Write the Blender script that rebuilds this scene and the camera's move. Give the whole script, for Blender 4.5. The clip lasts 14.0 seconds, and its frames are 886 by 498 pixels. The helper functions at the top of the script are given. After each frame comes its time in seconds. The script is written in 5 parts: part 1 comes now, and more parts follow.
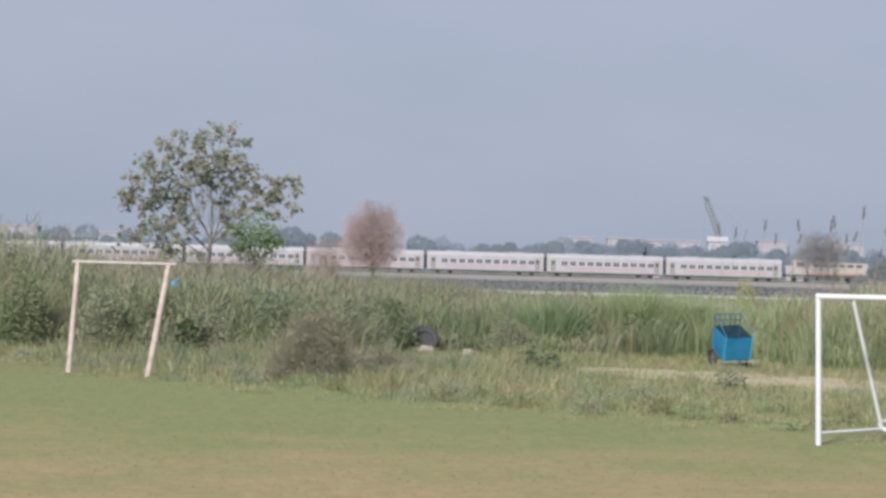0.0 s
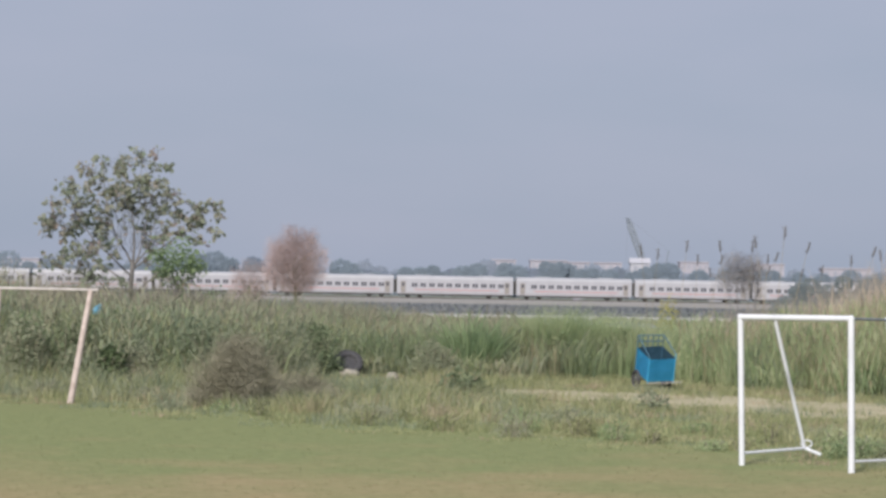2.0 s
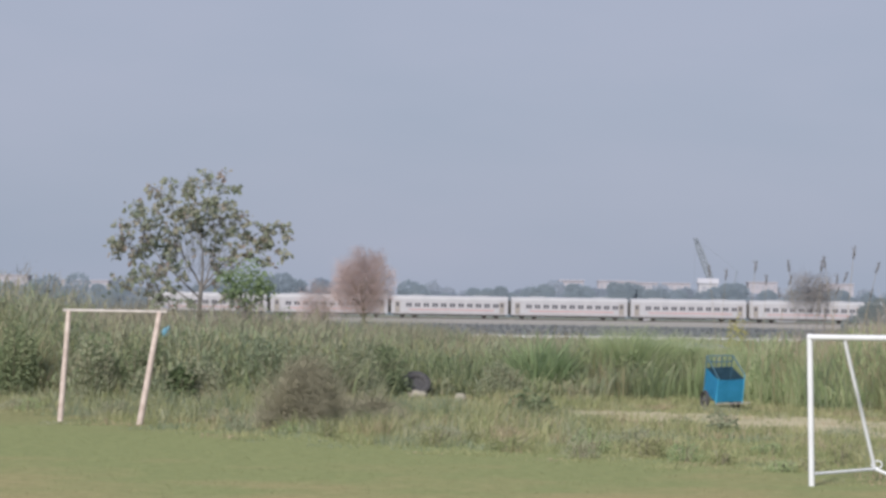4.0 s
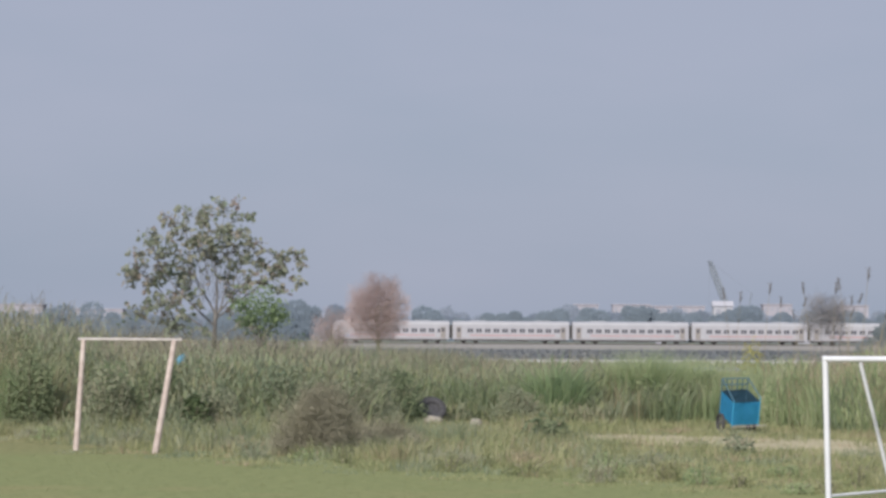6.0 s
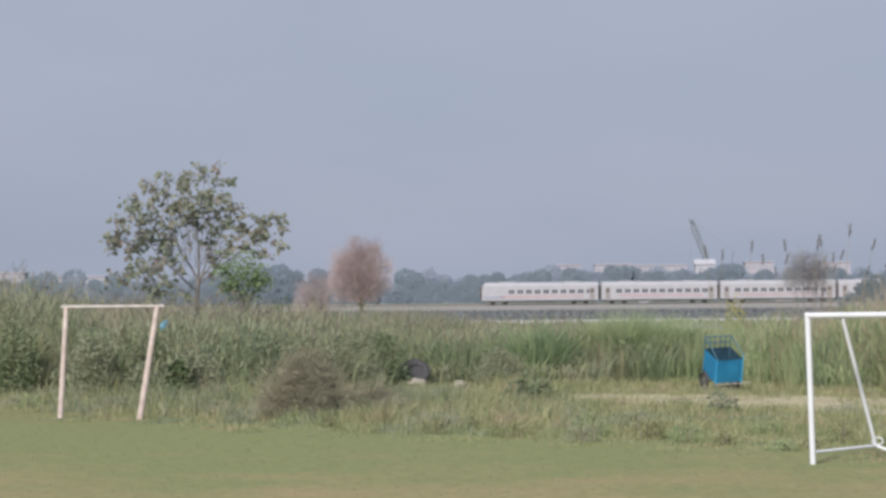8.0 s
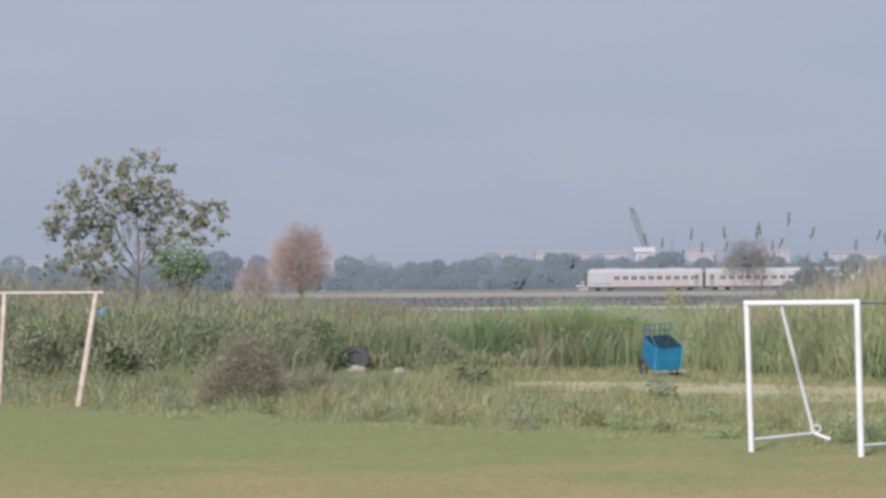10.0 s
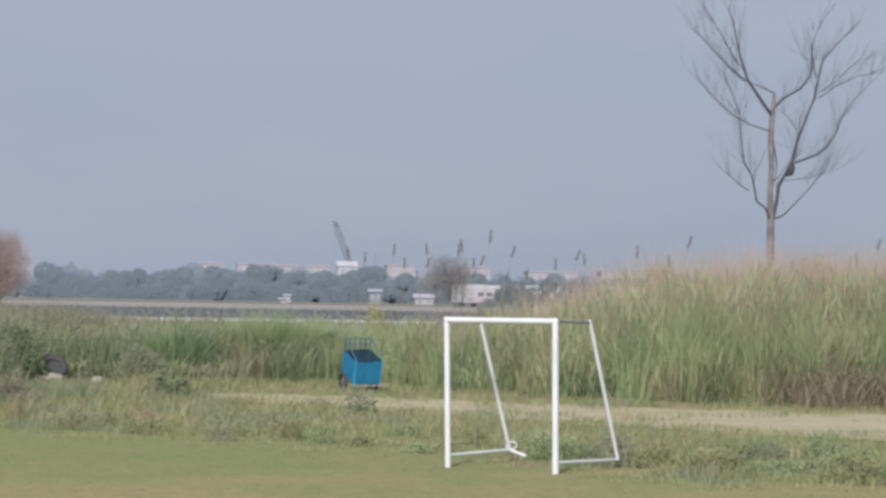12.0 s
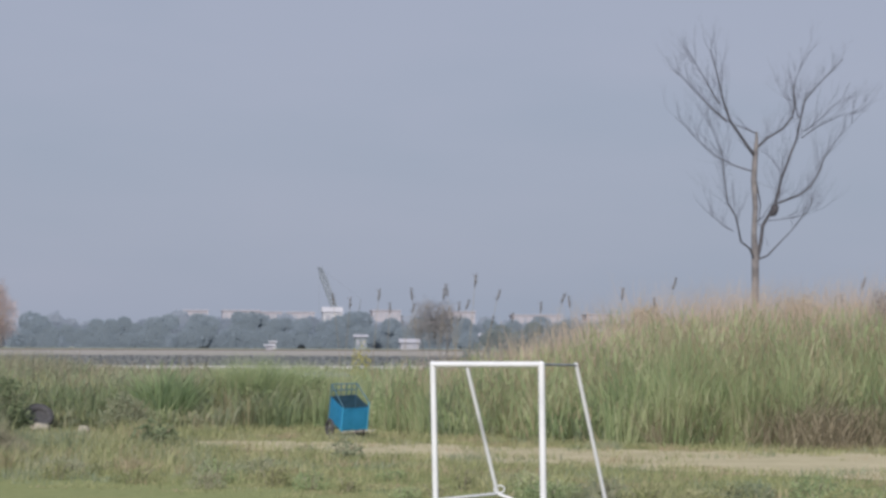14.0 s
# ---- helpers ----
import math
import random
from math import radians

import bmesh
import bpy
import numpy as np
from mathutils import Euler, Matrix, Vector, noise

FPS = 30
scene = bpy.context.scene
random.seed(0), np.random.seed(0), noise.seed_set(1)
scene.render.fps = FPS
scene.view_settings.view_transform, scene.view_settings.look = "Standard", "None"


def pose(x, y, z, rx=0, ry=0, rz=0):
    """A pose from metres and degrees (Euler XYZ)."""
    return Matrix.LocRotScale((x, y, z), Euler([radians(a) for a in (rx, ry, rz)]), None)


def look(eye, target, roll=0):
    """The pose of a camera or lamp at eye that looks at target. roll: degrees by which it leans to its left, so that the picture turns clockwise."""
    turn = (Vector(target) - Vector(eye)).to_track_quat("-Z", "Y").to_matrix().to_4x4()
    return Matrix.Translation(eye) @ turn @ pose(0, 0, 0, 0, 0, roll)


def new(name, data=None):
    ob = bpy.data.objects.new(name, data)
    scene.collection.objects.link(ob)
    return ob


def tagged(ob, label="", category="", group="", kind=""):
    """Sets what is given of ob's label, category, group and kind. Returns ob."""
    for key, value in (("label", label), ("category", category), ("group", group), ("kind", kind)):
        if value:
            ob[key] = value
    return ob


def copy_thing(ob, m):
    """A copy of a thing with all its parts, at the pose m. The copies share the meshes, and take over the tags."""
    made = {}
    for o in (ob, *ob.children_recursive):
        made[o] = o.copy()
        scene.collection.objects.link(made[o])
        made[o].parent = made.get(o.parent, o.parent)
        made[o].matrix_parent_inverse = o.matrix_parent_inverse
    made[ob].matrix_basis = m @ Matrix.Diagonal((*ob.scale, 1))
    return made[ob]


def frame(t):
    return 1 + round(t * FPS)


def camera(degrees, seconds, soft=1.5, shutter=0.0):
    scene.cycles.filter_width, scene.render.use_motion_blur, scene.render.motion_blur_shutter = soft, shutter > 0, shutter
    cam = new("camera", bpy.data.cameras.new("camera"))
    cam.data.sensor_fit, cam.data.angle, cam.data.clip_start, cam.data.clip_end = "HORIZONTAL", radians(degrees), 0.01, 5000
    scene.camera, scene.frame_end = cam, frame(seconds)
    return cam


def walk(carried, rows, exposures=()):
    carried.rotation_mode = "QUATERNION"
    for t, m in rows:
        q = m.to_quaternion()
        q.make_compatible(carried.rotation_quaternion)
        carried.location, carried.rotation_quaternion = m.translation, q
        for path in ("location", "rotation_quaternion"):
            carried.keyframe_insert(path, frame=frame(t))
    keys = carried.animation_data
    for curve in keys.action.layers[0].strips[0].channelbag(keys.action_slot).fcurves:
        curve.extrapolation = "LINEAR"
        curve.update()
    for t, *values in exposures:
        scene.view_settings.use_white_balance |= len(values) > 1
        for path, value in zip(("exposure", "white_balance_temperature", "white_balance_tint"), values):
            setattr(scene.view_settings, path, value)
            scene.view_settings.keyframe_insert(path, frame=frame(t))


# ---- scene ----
cam = camera(19.913, 14.0, soft=3.1)
EYE = Vector((0.0, 0.0, 1.8))


def aim(yaw, pitch, roll):
    """A pose at the eye, turned to the right by yaw and up by pitch (degrees)."""
    a, b = radians(yaw), radians(pitch)
    return look(EYE, EYE + Vector((math.sin(a) * math.cos(b), math.cos(a) * math.cos(b), math.sin(b))), roll)


walk(cam, [(t, aim(*turn)) for t, *turn in (
    (0, -1.012, 0.345, 1.484), (0.5, -1.026, 0.567, 1.487), (1, -0.823, 0.361, 1.198), (1.5, -0.310, 0.138, 0.983),
    (2, 0.725, 0.912, 1.019), (2.5, -0.042, 0.558, 0.912), (3, -0.476, 0.250, 0.864), (3.5, -0.912, 0.960, 0.780),
    (3.7, -0.782, 1.297, 0.906), (5.8, -1.529, 1.514, 0.106), (6, -1.141, 1.936, 0.311), (6.5, -0.824, 2.233, 0.024),
    (7, -0.749, 1.229, -0.400), (7.2, -0.786, 1.225, -0.510), (9.3, -0.411, 0.550, -0.400), (9.5, 0.003, 0.494, -0.350),
    (10, 0.627, 0.777, -0.404), (10.5, 1.224, 0.653, -0.470), (11, 3.344, 1.486, 0.138), (11.5, 5.928, 1.137, 0.415),
    (12, 7.361, 1.100, 0.984), (12.5, 7.483, 0.932, 0.936), (13, 7.603, 1.623, 0.842), (13.5, 7.173, 2.487, 0.584),
    (14, 7.694, 2.112, 0.241))],
    exposures=((0, 0.12), (1.5, 0.11), (2, 0.05), (2.5, 0.05), (3, 0.11), (3.5, 0.06), (3.7, 0.06), (6.0, 0.0), (7.0, -0.06), (7.5, -0.02), (9.5, 0.09), (11, 0.02), (11.5, -0.06), (12, 0.02), (12.5, 0.03), (13, -0.02), (14, -0.06)))

# ---- light: hazy afternoon sun from behind and to the left ----
SUN_UP, SUN_TURN = 36.0, 200.0      # degrees above the horizon; clockwise from +y
world = bpy.data.worlds.new("hazy_sky")
scene.world = world
world.use_nodes = True
wn, wl = world.node_tree.nodes, world.node_tree.links
wn.clear()
sky = wn.new("ShaderNodeTexSky")
sky.sky_type, sky.sun_disc = "NISHITA", False
sky.sun_elevation, sky.sun_rotation = radians(SUN_UP), radians(SUN_TURN)
sky.air_density, sky.dust_density, sky.ozone_density = 1.0, 2.0, 2.0
gain = wn.new("ShaderNodeVectorMath")
gain.operation = "SCALE"
gain.inputs["Scale"].default_value = 0.07
haze = wn.new("ShaderNodeMixRGB")
haze.inputs[0].default_value = 0.88
back = wn.new("ShaderNodeBackground")
out = wn.new("ShaderNodeOutputWorld")
# thin veils of high cloud in the haze, a little paler with height
way = wn.new("ShaderNodeTexCoord")
stretch = wn.new("ShaderNodeMapping")
stretch.inputs["Scale"].default_value = (1.0, 1.0, 3.5)
veil = wn.new("ShaderNodeTexNoise")
veil.inputs["Scale"].default_value, veil.inputs["Detail"].default_value = 5.0, 4
height = wn.new("ShaderNodeSeparateXYZ")
rise = wn.new("ShaderNodeMath")
rise.operation = "MULTIPLY_ADD"
rise.inputs[1].default_value = 2.6
tint = wn.new("ShaderNodeValToRGB")
for el, (p, c) in zip(tint.color_ramp.elements, ((0.35, (0.350, 0.406, 0.524, 1)), (0.85, (0.406, 0.441, 0.564, 1)))):
    el.position, el.color = p, c
wl.new(way.outputs["Generated"], stretch.inputs[0])
wl.new(stretch.outputs[0], veil.inputs["Vector"])
wl.new(way.outputs["Generated"], height.inputs[0])
wl.new(height.outputs["Z"], rise.inputs[0])
wl.new(veil.outputs[0], rise.inputs[2])
wl.new(rise.outputs[0], tint.inputs[0])
wl.new(tint.outputs[0], haze.inputs[2])
wl.new(sky.outputs[0], gain.inputs[0])
wl.new(gain.outputs[0], haze.inputs[1])
wl.new(haze.outputs[0], back.inputs[0])
wl.new(back.outputs[0], out.inputs[0])
sun = new("sun", bpy.data.lights.new("sun", "SUN"))
sun.data.energy, sun.data.angle, sun.data.color = 4.6, radians(8), (1.0, 0.94, 0.85)
sa, se = radians(SUN_TURN), radians(SUN_UP)
sun.matrix_world = look((math.sin(sa) * math.cos(se) * 50, math.cos(sa) * math.cos(se) * 50, math.sin(se) * 50), (0, 0, 0))


# ---- materials ----
def shader(name, rough=0.7, metal=0.0, spec=0.3):
    m = bpy.data.materials.new(name)
    m.use_nodes = True
    b = m.node_tree.nodes["Principled BSDF"]
    b.inputs["Roughness"].default_value = rough
    b.inputs["Metallic"].default_value = metal
    b.inputs["Specular IOR Level"].default_value = spec
    return m, m.node_tree.nodes, m.node_tree.links, b


def ramp_node(nodes, stops):
    r = nodes.new("ShaderNodeValToRGB")
    e = r.color_ramp.elements
    while len(e) < len(stops):
        e.new(0.5)
    for el, (p, c) in zip(e, stops):
        el.position, el.color = p, (*c, 1)
    return r


def surface(name, low, high, scale=8.0, rough=0.7, metal=0.0, spec=0.3, bump=0.2, fine=60.0, stain=None):
    """A painted or natural surface: two scales of variation and a fine relief."""
    m, n, l, b = shader(name, rough, metal, spec)
    co = n.new("ShaderNodeTexCoord")
    t1, t2 = n.new("ShaderNodeTexNoise"), n.new("ShaderNodeTexNoise")
    t1.inputs["Scale"].default_value, t2.inputs["Scale"].default_value = scale, fine
    t1.inputs["Detail"].default_value = 5
    l.new(co.outputs["Object"], t1.inputs["Vector"])
    l.new(co.outputs["Object"], t2.inputs["Vector"])
    mid = n.new("ShaderNodeMath")
    mid.operation = "MULTIPLY_ADD"
    mid.inputs[1].default_value, mid.inputs[2].default_value = 0.35, 0.0
    l.new(t2.outputs[0], mid.inputs[0])
    add = n.new("ShaderNodeMath")
    add.operation = "MULTIPLY_ADD"
    add.inputs[1].default_value = 0.65
    l.new(t1.outputs[0], add.inputs[0])
    l.new(mid.outputs[0], add.inputs[2])
    stops = [(0.32, low), (0.62, high)]
    if stain:
        stops = [(0.24, stain), (0.40, low), (0.62, high)]
    r = ramp_node(n, stops)
    l.new(add.outputs[0], r.inputs[0])
    l.new(r.outputs[0], b.inputs["Base Color"])
    bp = n.new("ShaderNodeBump")
    bp.inputs["Strength"].default_value = bump
    bp.inputs["Distance"].default_value = 0.01
    l.new(t2.outputs[0], bp.inputs["Height"])
    l.new(bp.outputs[0], b.inputs["Normal"])
    return m


def foliage(name, colours, patch=0.6, rough=0.75, glow=0.25):
    """Leaves and blades: each island takes its own tone out of the colours, shifted in patches across the ground."""
    m, n, l, b = shader(name, rough, 0.0, 0.2)
    geo = n.new("ShaderNodeNewGeometry")
    t = n.new("ShaderNodeTexNoise")
    t.inputs["Scale"].default_value = patch
    t.inputs["Detail"].default_value = 3
    l.new(geo.outputs["Position"], t.inputs["Vector"])
    mix = n.new("ShaderNodeMath")
    mix.operation = "MULTIPLY_ADD"
    mix.inputs[1].default_value = 0.45
    l.new(geo.outputs["Random Per Island"], mix.inputs[0])
    half = n.new("ShaderNodeMath")
    half.operation = "MULTIPLY_ADD"
    half.inputs[1].default_value, half.inputs[2].default_value = 1.5, -0.47
    l.new(t.outputs[0], half.inputs[0])
    l.new(half.outputs[0], mix.inputs[2])
    k = len(colours)
    r = ramp_node(n, [((i + 0.5) / k, c) for i, c in enumerate(colours)])
    l.new(mix.outputs[0], r.inputs[0])
    l.new(r.outputs[0], b.inputs["Base Color"])
    tr = n.new("ShaderNodeBsdfTranslucent")
    l.new(r.outputs[0], tr.inputs[0])
    ms = n.new("ShaderNodeMixShader")
    ms.inputs[0].default_value = glow
    l.new(b.outputs[0], ms.inputs[1])
    l.new(tr.outputs[0], ms.inputs[2])
    l.new(ms.outputs[0], n["Material Output"].inputs[0])
    return m


WHITE_PAINT = surface("white_pipe_paint", (0.57, 0.59, 0.65), (0.67, 0.69, 0.75), 3, 0.5, 0, 0.3, 0.1, 40)
GREY_PIPE = surface("galvanised_pipe", (0.16, 0.18, 0.21), (0.26, 0.29, 0.33), 9, 0.5, 0.3)
POLE_WOOD = surface("peeled_pole_wood", (0.42, 0.345, 0.325), (0.60, 0.52, 0.50), 6, 0.75, 0, 0.2, 0.5, 50, (0.28, 0.20, 0.16))
BAR_WOOD = surface("weathered_bar_wood", (0.36, 0.33, 0.33), (0.54, 0.50, 0.50), 6, 0.75, 0, 0.2, 0.5, 50)
BLUE_PAINT = surface("blue_sheet_paint", (0.045, 0.34, 0.60), (0.065, 0.42, 0.72), 4, 0.5, 0, 0.4, 0.15, 30, (0.03, 0.13, 0.24))
BLUE_DARK = surface("blue_frame_and_inside_shade", (0.06, 0.13, 0.18), (0.10, 0.20, 0.28), 8, 0.5, 0.2)
BLUE_BAG = surface("blue_plastic", (0.09, 0.24, 0.36), (0.13, 0.31, 0.44), 12, 0.35, 0, 0.5)
RUBBER = surface("black_rubber", (0.035, 0.035, 0.04), (0.075, 0.075, 0.083), 15, 0.8)
STEEL = surface("dull_steel", (0.18, 0.18, 0.19), (0.30, 0.30, 0.31), 12, 0.45, 0.7)
SACKING = surface("pale_sacking", (0.25, 0.235, 0.205), (0.36, 0.335, 0.30), 14, 0.9, 0, 0.1, 0.6, 90)
TRAIN_WHITE = surface("train_white", (0.335, 0.338, 0.375), (0.39, 0.393, 0.432), 0.6, 0.4, 0, 0.4, 0.02, 6)
TRAIN_ROOF = surface("train_roof", (0.31, 0.32, 0.36), (0.37, 0.38, 0.42), 0.7, 0.5, 0, 0.3, 0.05, 8)
TRAIN_ORANGE = surface("train_orange", (0.42, 0.12, 0.10), (0.50, 0.17, 0.14), 1.5, 0.4, 0, 0.4, 0.02, 10)
TRAIN_BLUE = surface("train_blue", (0.10, 0.16, 0.30), (0.14, 0.22, 0.38), 1.5, 0.4, 0, 0.4, 0.02, 10)
TRAIN_DARK = surface("train_underframe", (0.07, 0.068, 0.07), (0.12, 0.115, 0.11), 2, 0.8)
TRAIN_GLASS = surface("tinted_glass", (0.06, 0.06, 0.075), (0.10, 0.10, 0.12), 0.9, 0.25, 0, 0.5, 0.0)
TRAIN_DOOR = surface("train_door", (0.21, 0.195, 0.19), (0.28, 0.26, 0.25), 1.5, 0.45)
CREAM = surface("cream_loco_paint", (0.34, 0.325, 0.32), (0.40, 0.385, 0.375), 0.8, 0.45)
RAIL = surface("rail_steel", (0.14, 0.11, 0.10), (0.24, 0.20, 0.18), 3, 0.5, 0.6)
BALLAST = surface("ballast_stone", (0.24, 0.235, 0.235), (0.32, 0.31, 0.31), 3, 0.95, 0, 0.1, 0.8, 12)
BARK = surface("grey_bark", (0.11, 0.105, 0.105), (0.21, 0.20, 0.195), 7, 0.9, 0, 0.1, 0.8, 45)
BARK_PALE = surface("bleached_bark", (0.125, 0.12, 0.13), (0.235, 0.222, 0.232), 5, 0.9, 0, 0.1, 0.8, 40, (0.07, 0.065, 0.065))
BARK_DARK = surface("dark_dead_bark", (0.045, 0.045, 0.055), (0.095, 0.092, 0.105), 5, 0.9, 0, 0.1, 0.8, 40)
TWIG = surface("dead_twig", (0.34, 0.27, 0.27), (0.43, 0.34, 0.335), 3, 0.9)
TWIG_GREY = surface("grey_brown_twig", (0.19, 0.18, 0.132), (0.265, 0.25, 0.188), 3, 0.9)
WITHERED = surface("withered_grey_twig", (0.17, 0.165, 0.175), (0.25, 0.24, 0.245), 3, 0.9)
STRAW_TWIG = surface("brown_dry_twig", (0.30, 0.265, 0.20), (0.40, 0.345, 0.27), 3, 0.9)
STALK = surface("dry_reed_stalk", (0.20, 0.17, 0.12), (0.34, 0.30, 0.22), 5, 0.85)
PLUME = surface("seed_plume", (0.105, 0.102, 0.108), (0.18, 0.172, 0.172), 20, 0.95, 0, 0.05, 0.6, 90)
# crane steel, far walls, roofs and panes: bluish low contrast paints in the haze
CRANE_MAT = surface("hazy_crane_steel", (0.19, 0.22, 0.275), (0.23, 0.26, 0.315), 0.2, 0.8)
FAR_WHITE = surface("hazed_pale_wall", (0.36, 0.37, 0.43), (0.44, 0.44, 0.49), 0.05, 0.8)
FAR_PINK = surface("hazed_pinkish_wall", (0.325, 0.315, 0.375), (0.365, 0.35, 0.405), 0.03, 0.8)
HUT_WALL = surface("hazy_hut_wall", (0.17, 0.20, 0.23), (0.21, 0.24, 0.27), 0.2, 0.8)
FAR_ROOF = surface("hazed_roof", (0.31, 0.315, 0.375), (0.35, 0.355, 0.415), 0.05, 0.8)
FAR_PANE = surface("hazed_window", (0.27, 0.28, 0.34), (0.31, 0.32, 0.38), 0.05, 0.4)
BIRD = surface("dark_insect_shell", (0.09, 0.085, 0.085), (0.15, 0.14, 0.135), 30, 0.8)

LAWN = foliage("lawn_grass", [(0.183, 0.216, 0.101), (0.216, 0.242, 0.116), (0.253, 0.259, 0.127), (0.307, 0.271, 0.149)], 0.7, glow=0.4)
LAWN_DRY = foliage("dry_lawn_grass", [(0.241, 0.223, 0.122), (0.292, 0.244, 0.139), (0.332, 0.259, 0.154), (0.374, 0.275, 0.174)], 0.4, glow=0.4)
VERGE = foliage("rough_verge_grass", [(0.205, 0.237, 0.123), (0.280, 0.307, 0.163), (0.355, 0.363, 0.205), (0.430, 0.417, 0.265)], 0.9, glow=0.4)
REED = foliage("tall_green_grass", [(0.219, 0.295, 0.167), (0.296, 0.372, 0.207), (0.383, 0.449, 0.257), (0.548, 0.563, 0.384)], 0.9, glow=0.4)
REED_DRY = foliage("straw_grass", [(0.315, 0.284, 0.184), (0.389, 0.336, 0.23), (0.452, 0.378, 0.287)], 0.5, glow=0.4)
FRINGE = foliage("flowering_grass", [(0.453, 0.379, 0.299), (0.558, 0.469, 0.384), (0.639, 0.535, 0.472)], 0.8, glow=0.45)
YELLOW = foliage("yellow_green_leaf", [(0.34, 0.34, 0.12), (0.42, 0.40, 0.14), (0.48, 0.45, 0.18)], 0.9, glow=0.4)
UNDER = foliage("dry_undergrowth", [(0.281, 0.260, 0.204), (0.320, 0.295, 0.234), (0.332, 0.332, 0.226)], 0.6, glow=0.4)
STEM_BROWN = foliage("dead_brown_stems", [(0.234, 0.204, 0.154), (0.302, 0.265, 0.198), (0.385, 0.348, 0.258)], 0.6, glow=0.3)
WEED_DARK = foliage("dark_glossy_leaf", [(0.06, 0.09, 0.052), (0.09, 0.126, 0.065), (0.132, 0.168, 0.091)], 0.9, 0.45, 0.15)
WEED = foliage("dark_green_weeds", [(0.148, 0.196, 0.122), (0.204, 0.250, 0.153), (0.265, 0.302, 0.185)], 0.7, glow=0.35)
SCRUB = foliage("mixed_scrub", [(0.207, 0.260, 0.181), (0.274, 0.316, 0.219), (0.342, 0.366, 0.265), (0.417, 0.402, 0.302)], 0.45, glow=0.45)
LEAF_OLIVE = foliage("olive_brown_leaf", [(0.275, 0.329, 0.263), (0.342, 0.386, 0.297), (0.416, 0.419, 0.343), (0.482, 0.396, 0.376)], 1.3, glow=0.62)
LEAF_FRESH = foliage("fresh_green_leaf", [(0.235, 0.32, 0.19), (0.28, 0.37, 0.21), (0.325, 0.41, 0.235)], 0.8, glow=0.55)
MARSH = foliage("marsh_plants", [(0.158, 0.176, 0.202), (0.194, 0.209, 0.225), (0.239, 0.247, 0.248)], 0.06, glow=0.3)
# far foliage: the haze of distance is mixed into these blue-grey leaf colours
WOODS = foliage("hazed_far_woods", [(0.290, 0.351, 0.427), (0.303, 0.365, 0.438), (0.315, 0.376, 0.446)], 0.02, 0.95, 0.6)
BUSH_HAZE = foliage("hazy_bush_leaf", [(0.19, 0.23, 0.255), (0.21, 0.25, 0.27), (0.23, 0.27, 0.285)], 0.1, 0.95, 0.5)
WOODS_MID = foliage("hazed_middle_woods", [(0.311, 0.365, 0.458), (0.319, 0.372, 0.464), (0.328, 0.379, 0.470)], 0.02, 0.95, 0.6)
WOODS_FAR = foliage("hazed_farther_woods", [(0.315, 0.362, 0.455), (0.320, 0.367, 0.460), (0.326, 0.373, 0.467)], 0.02, 0.95, 0.45)


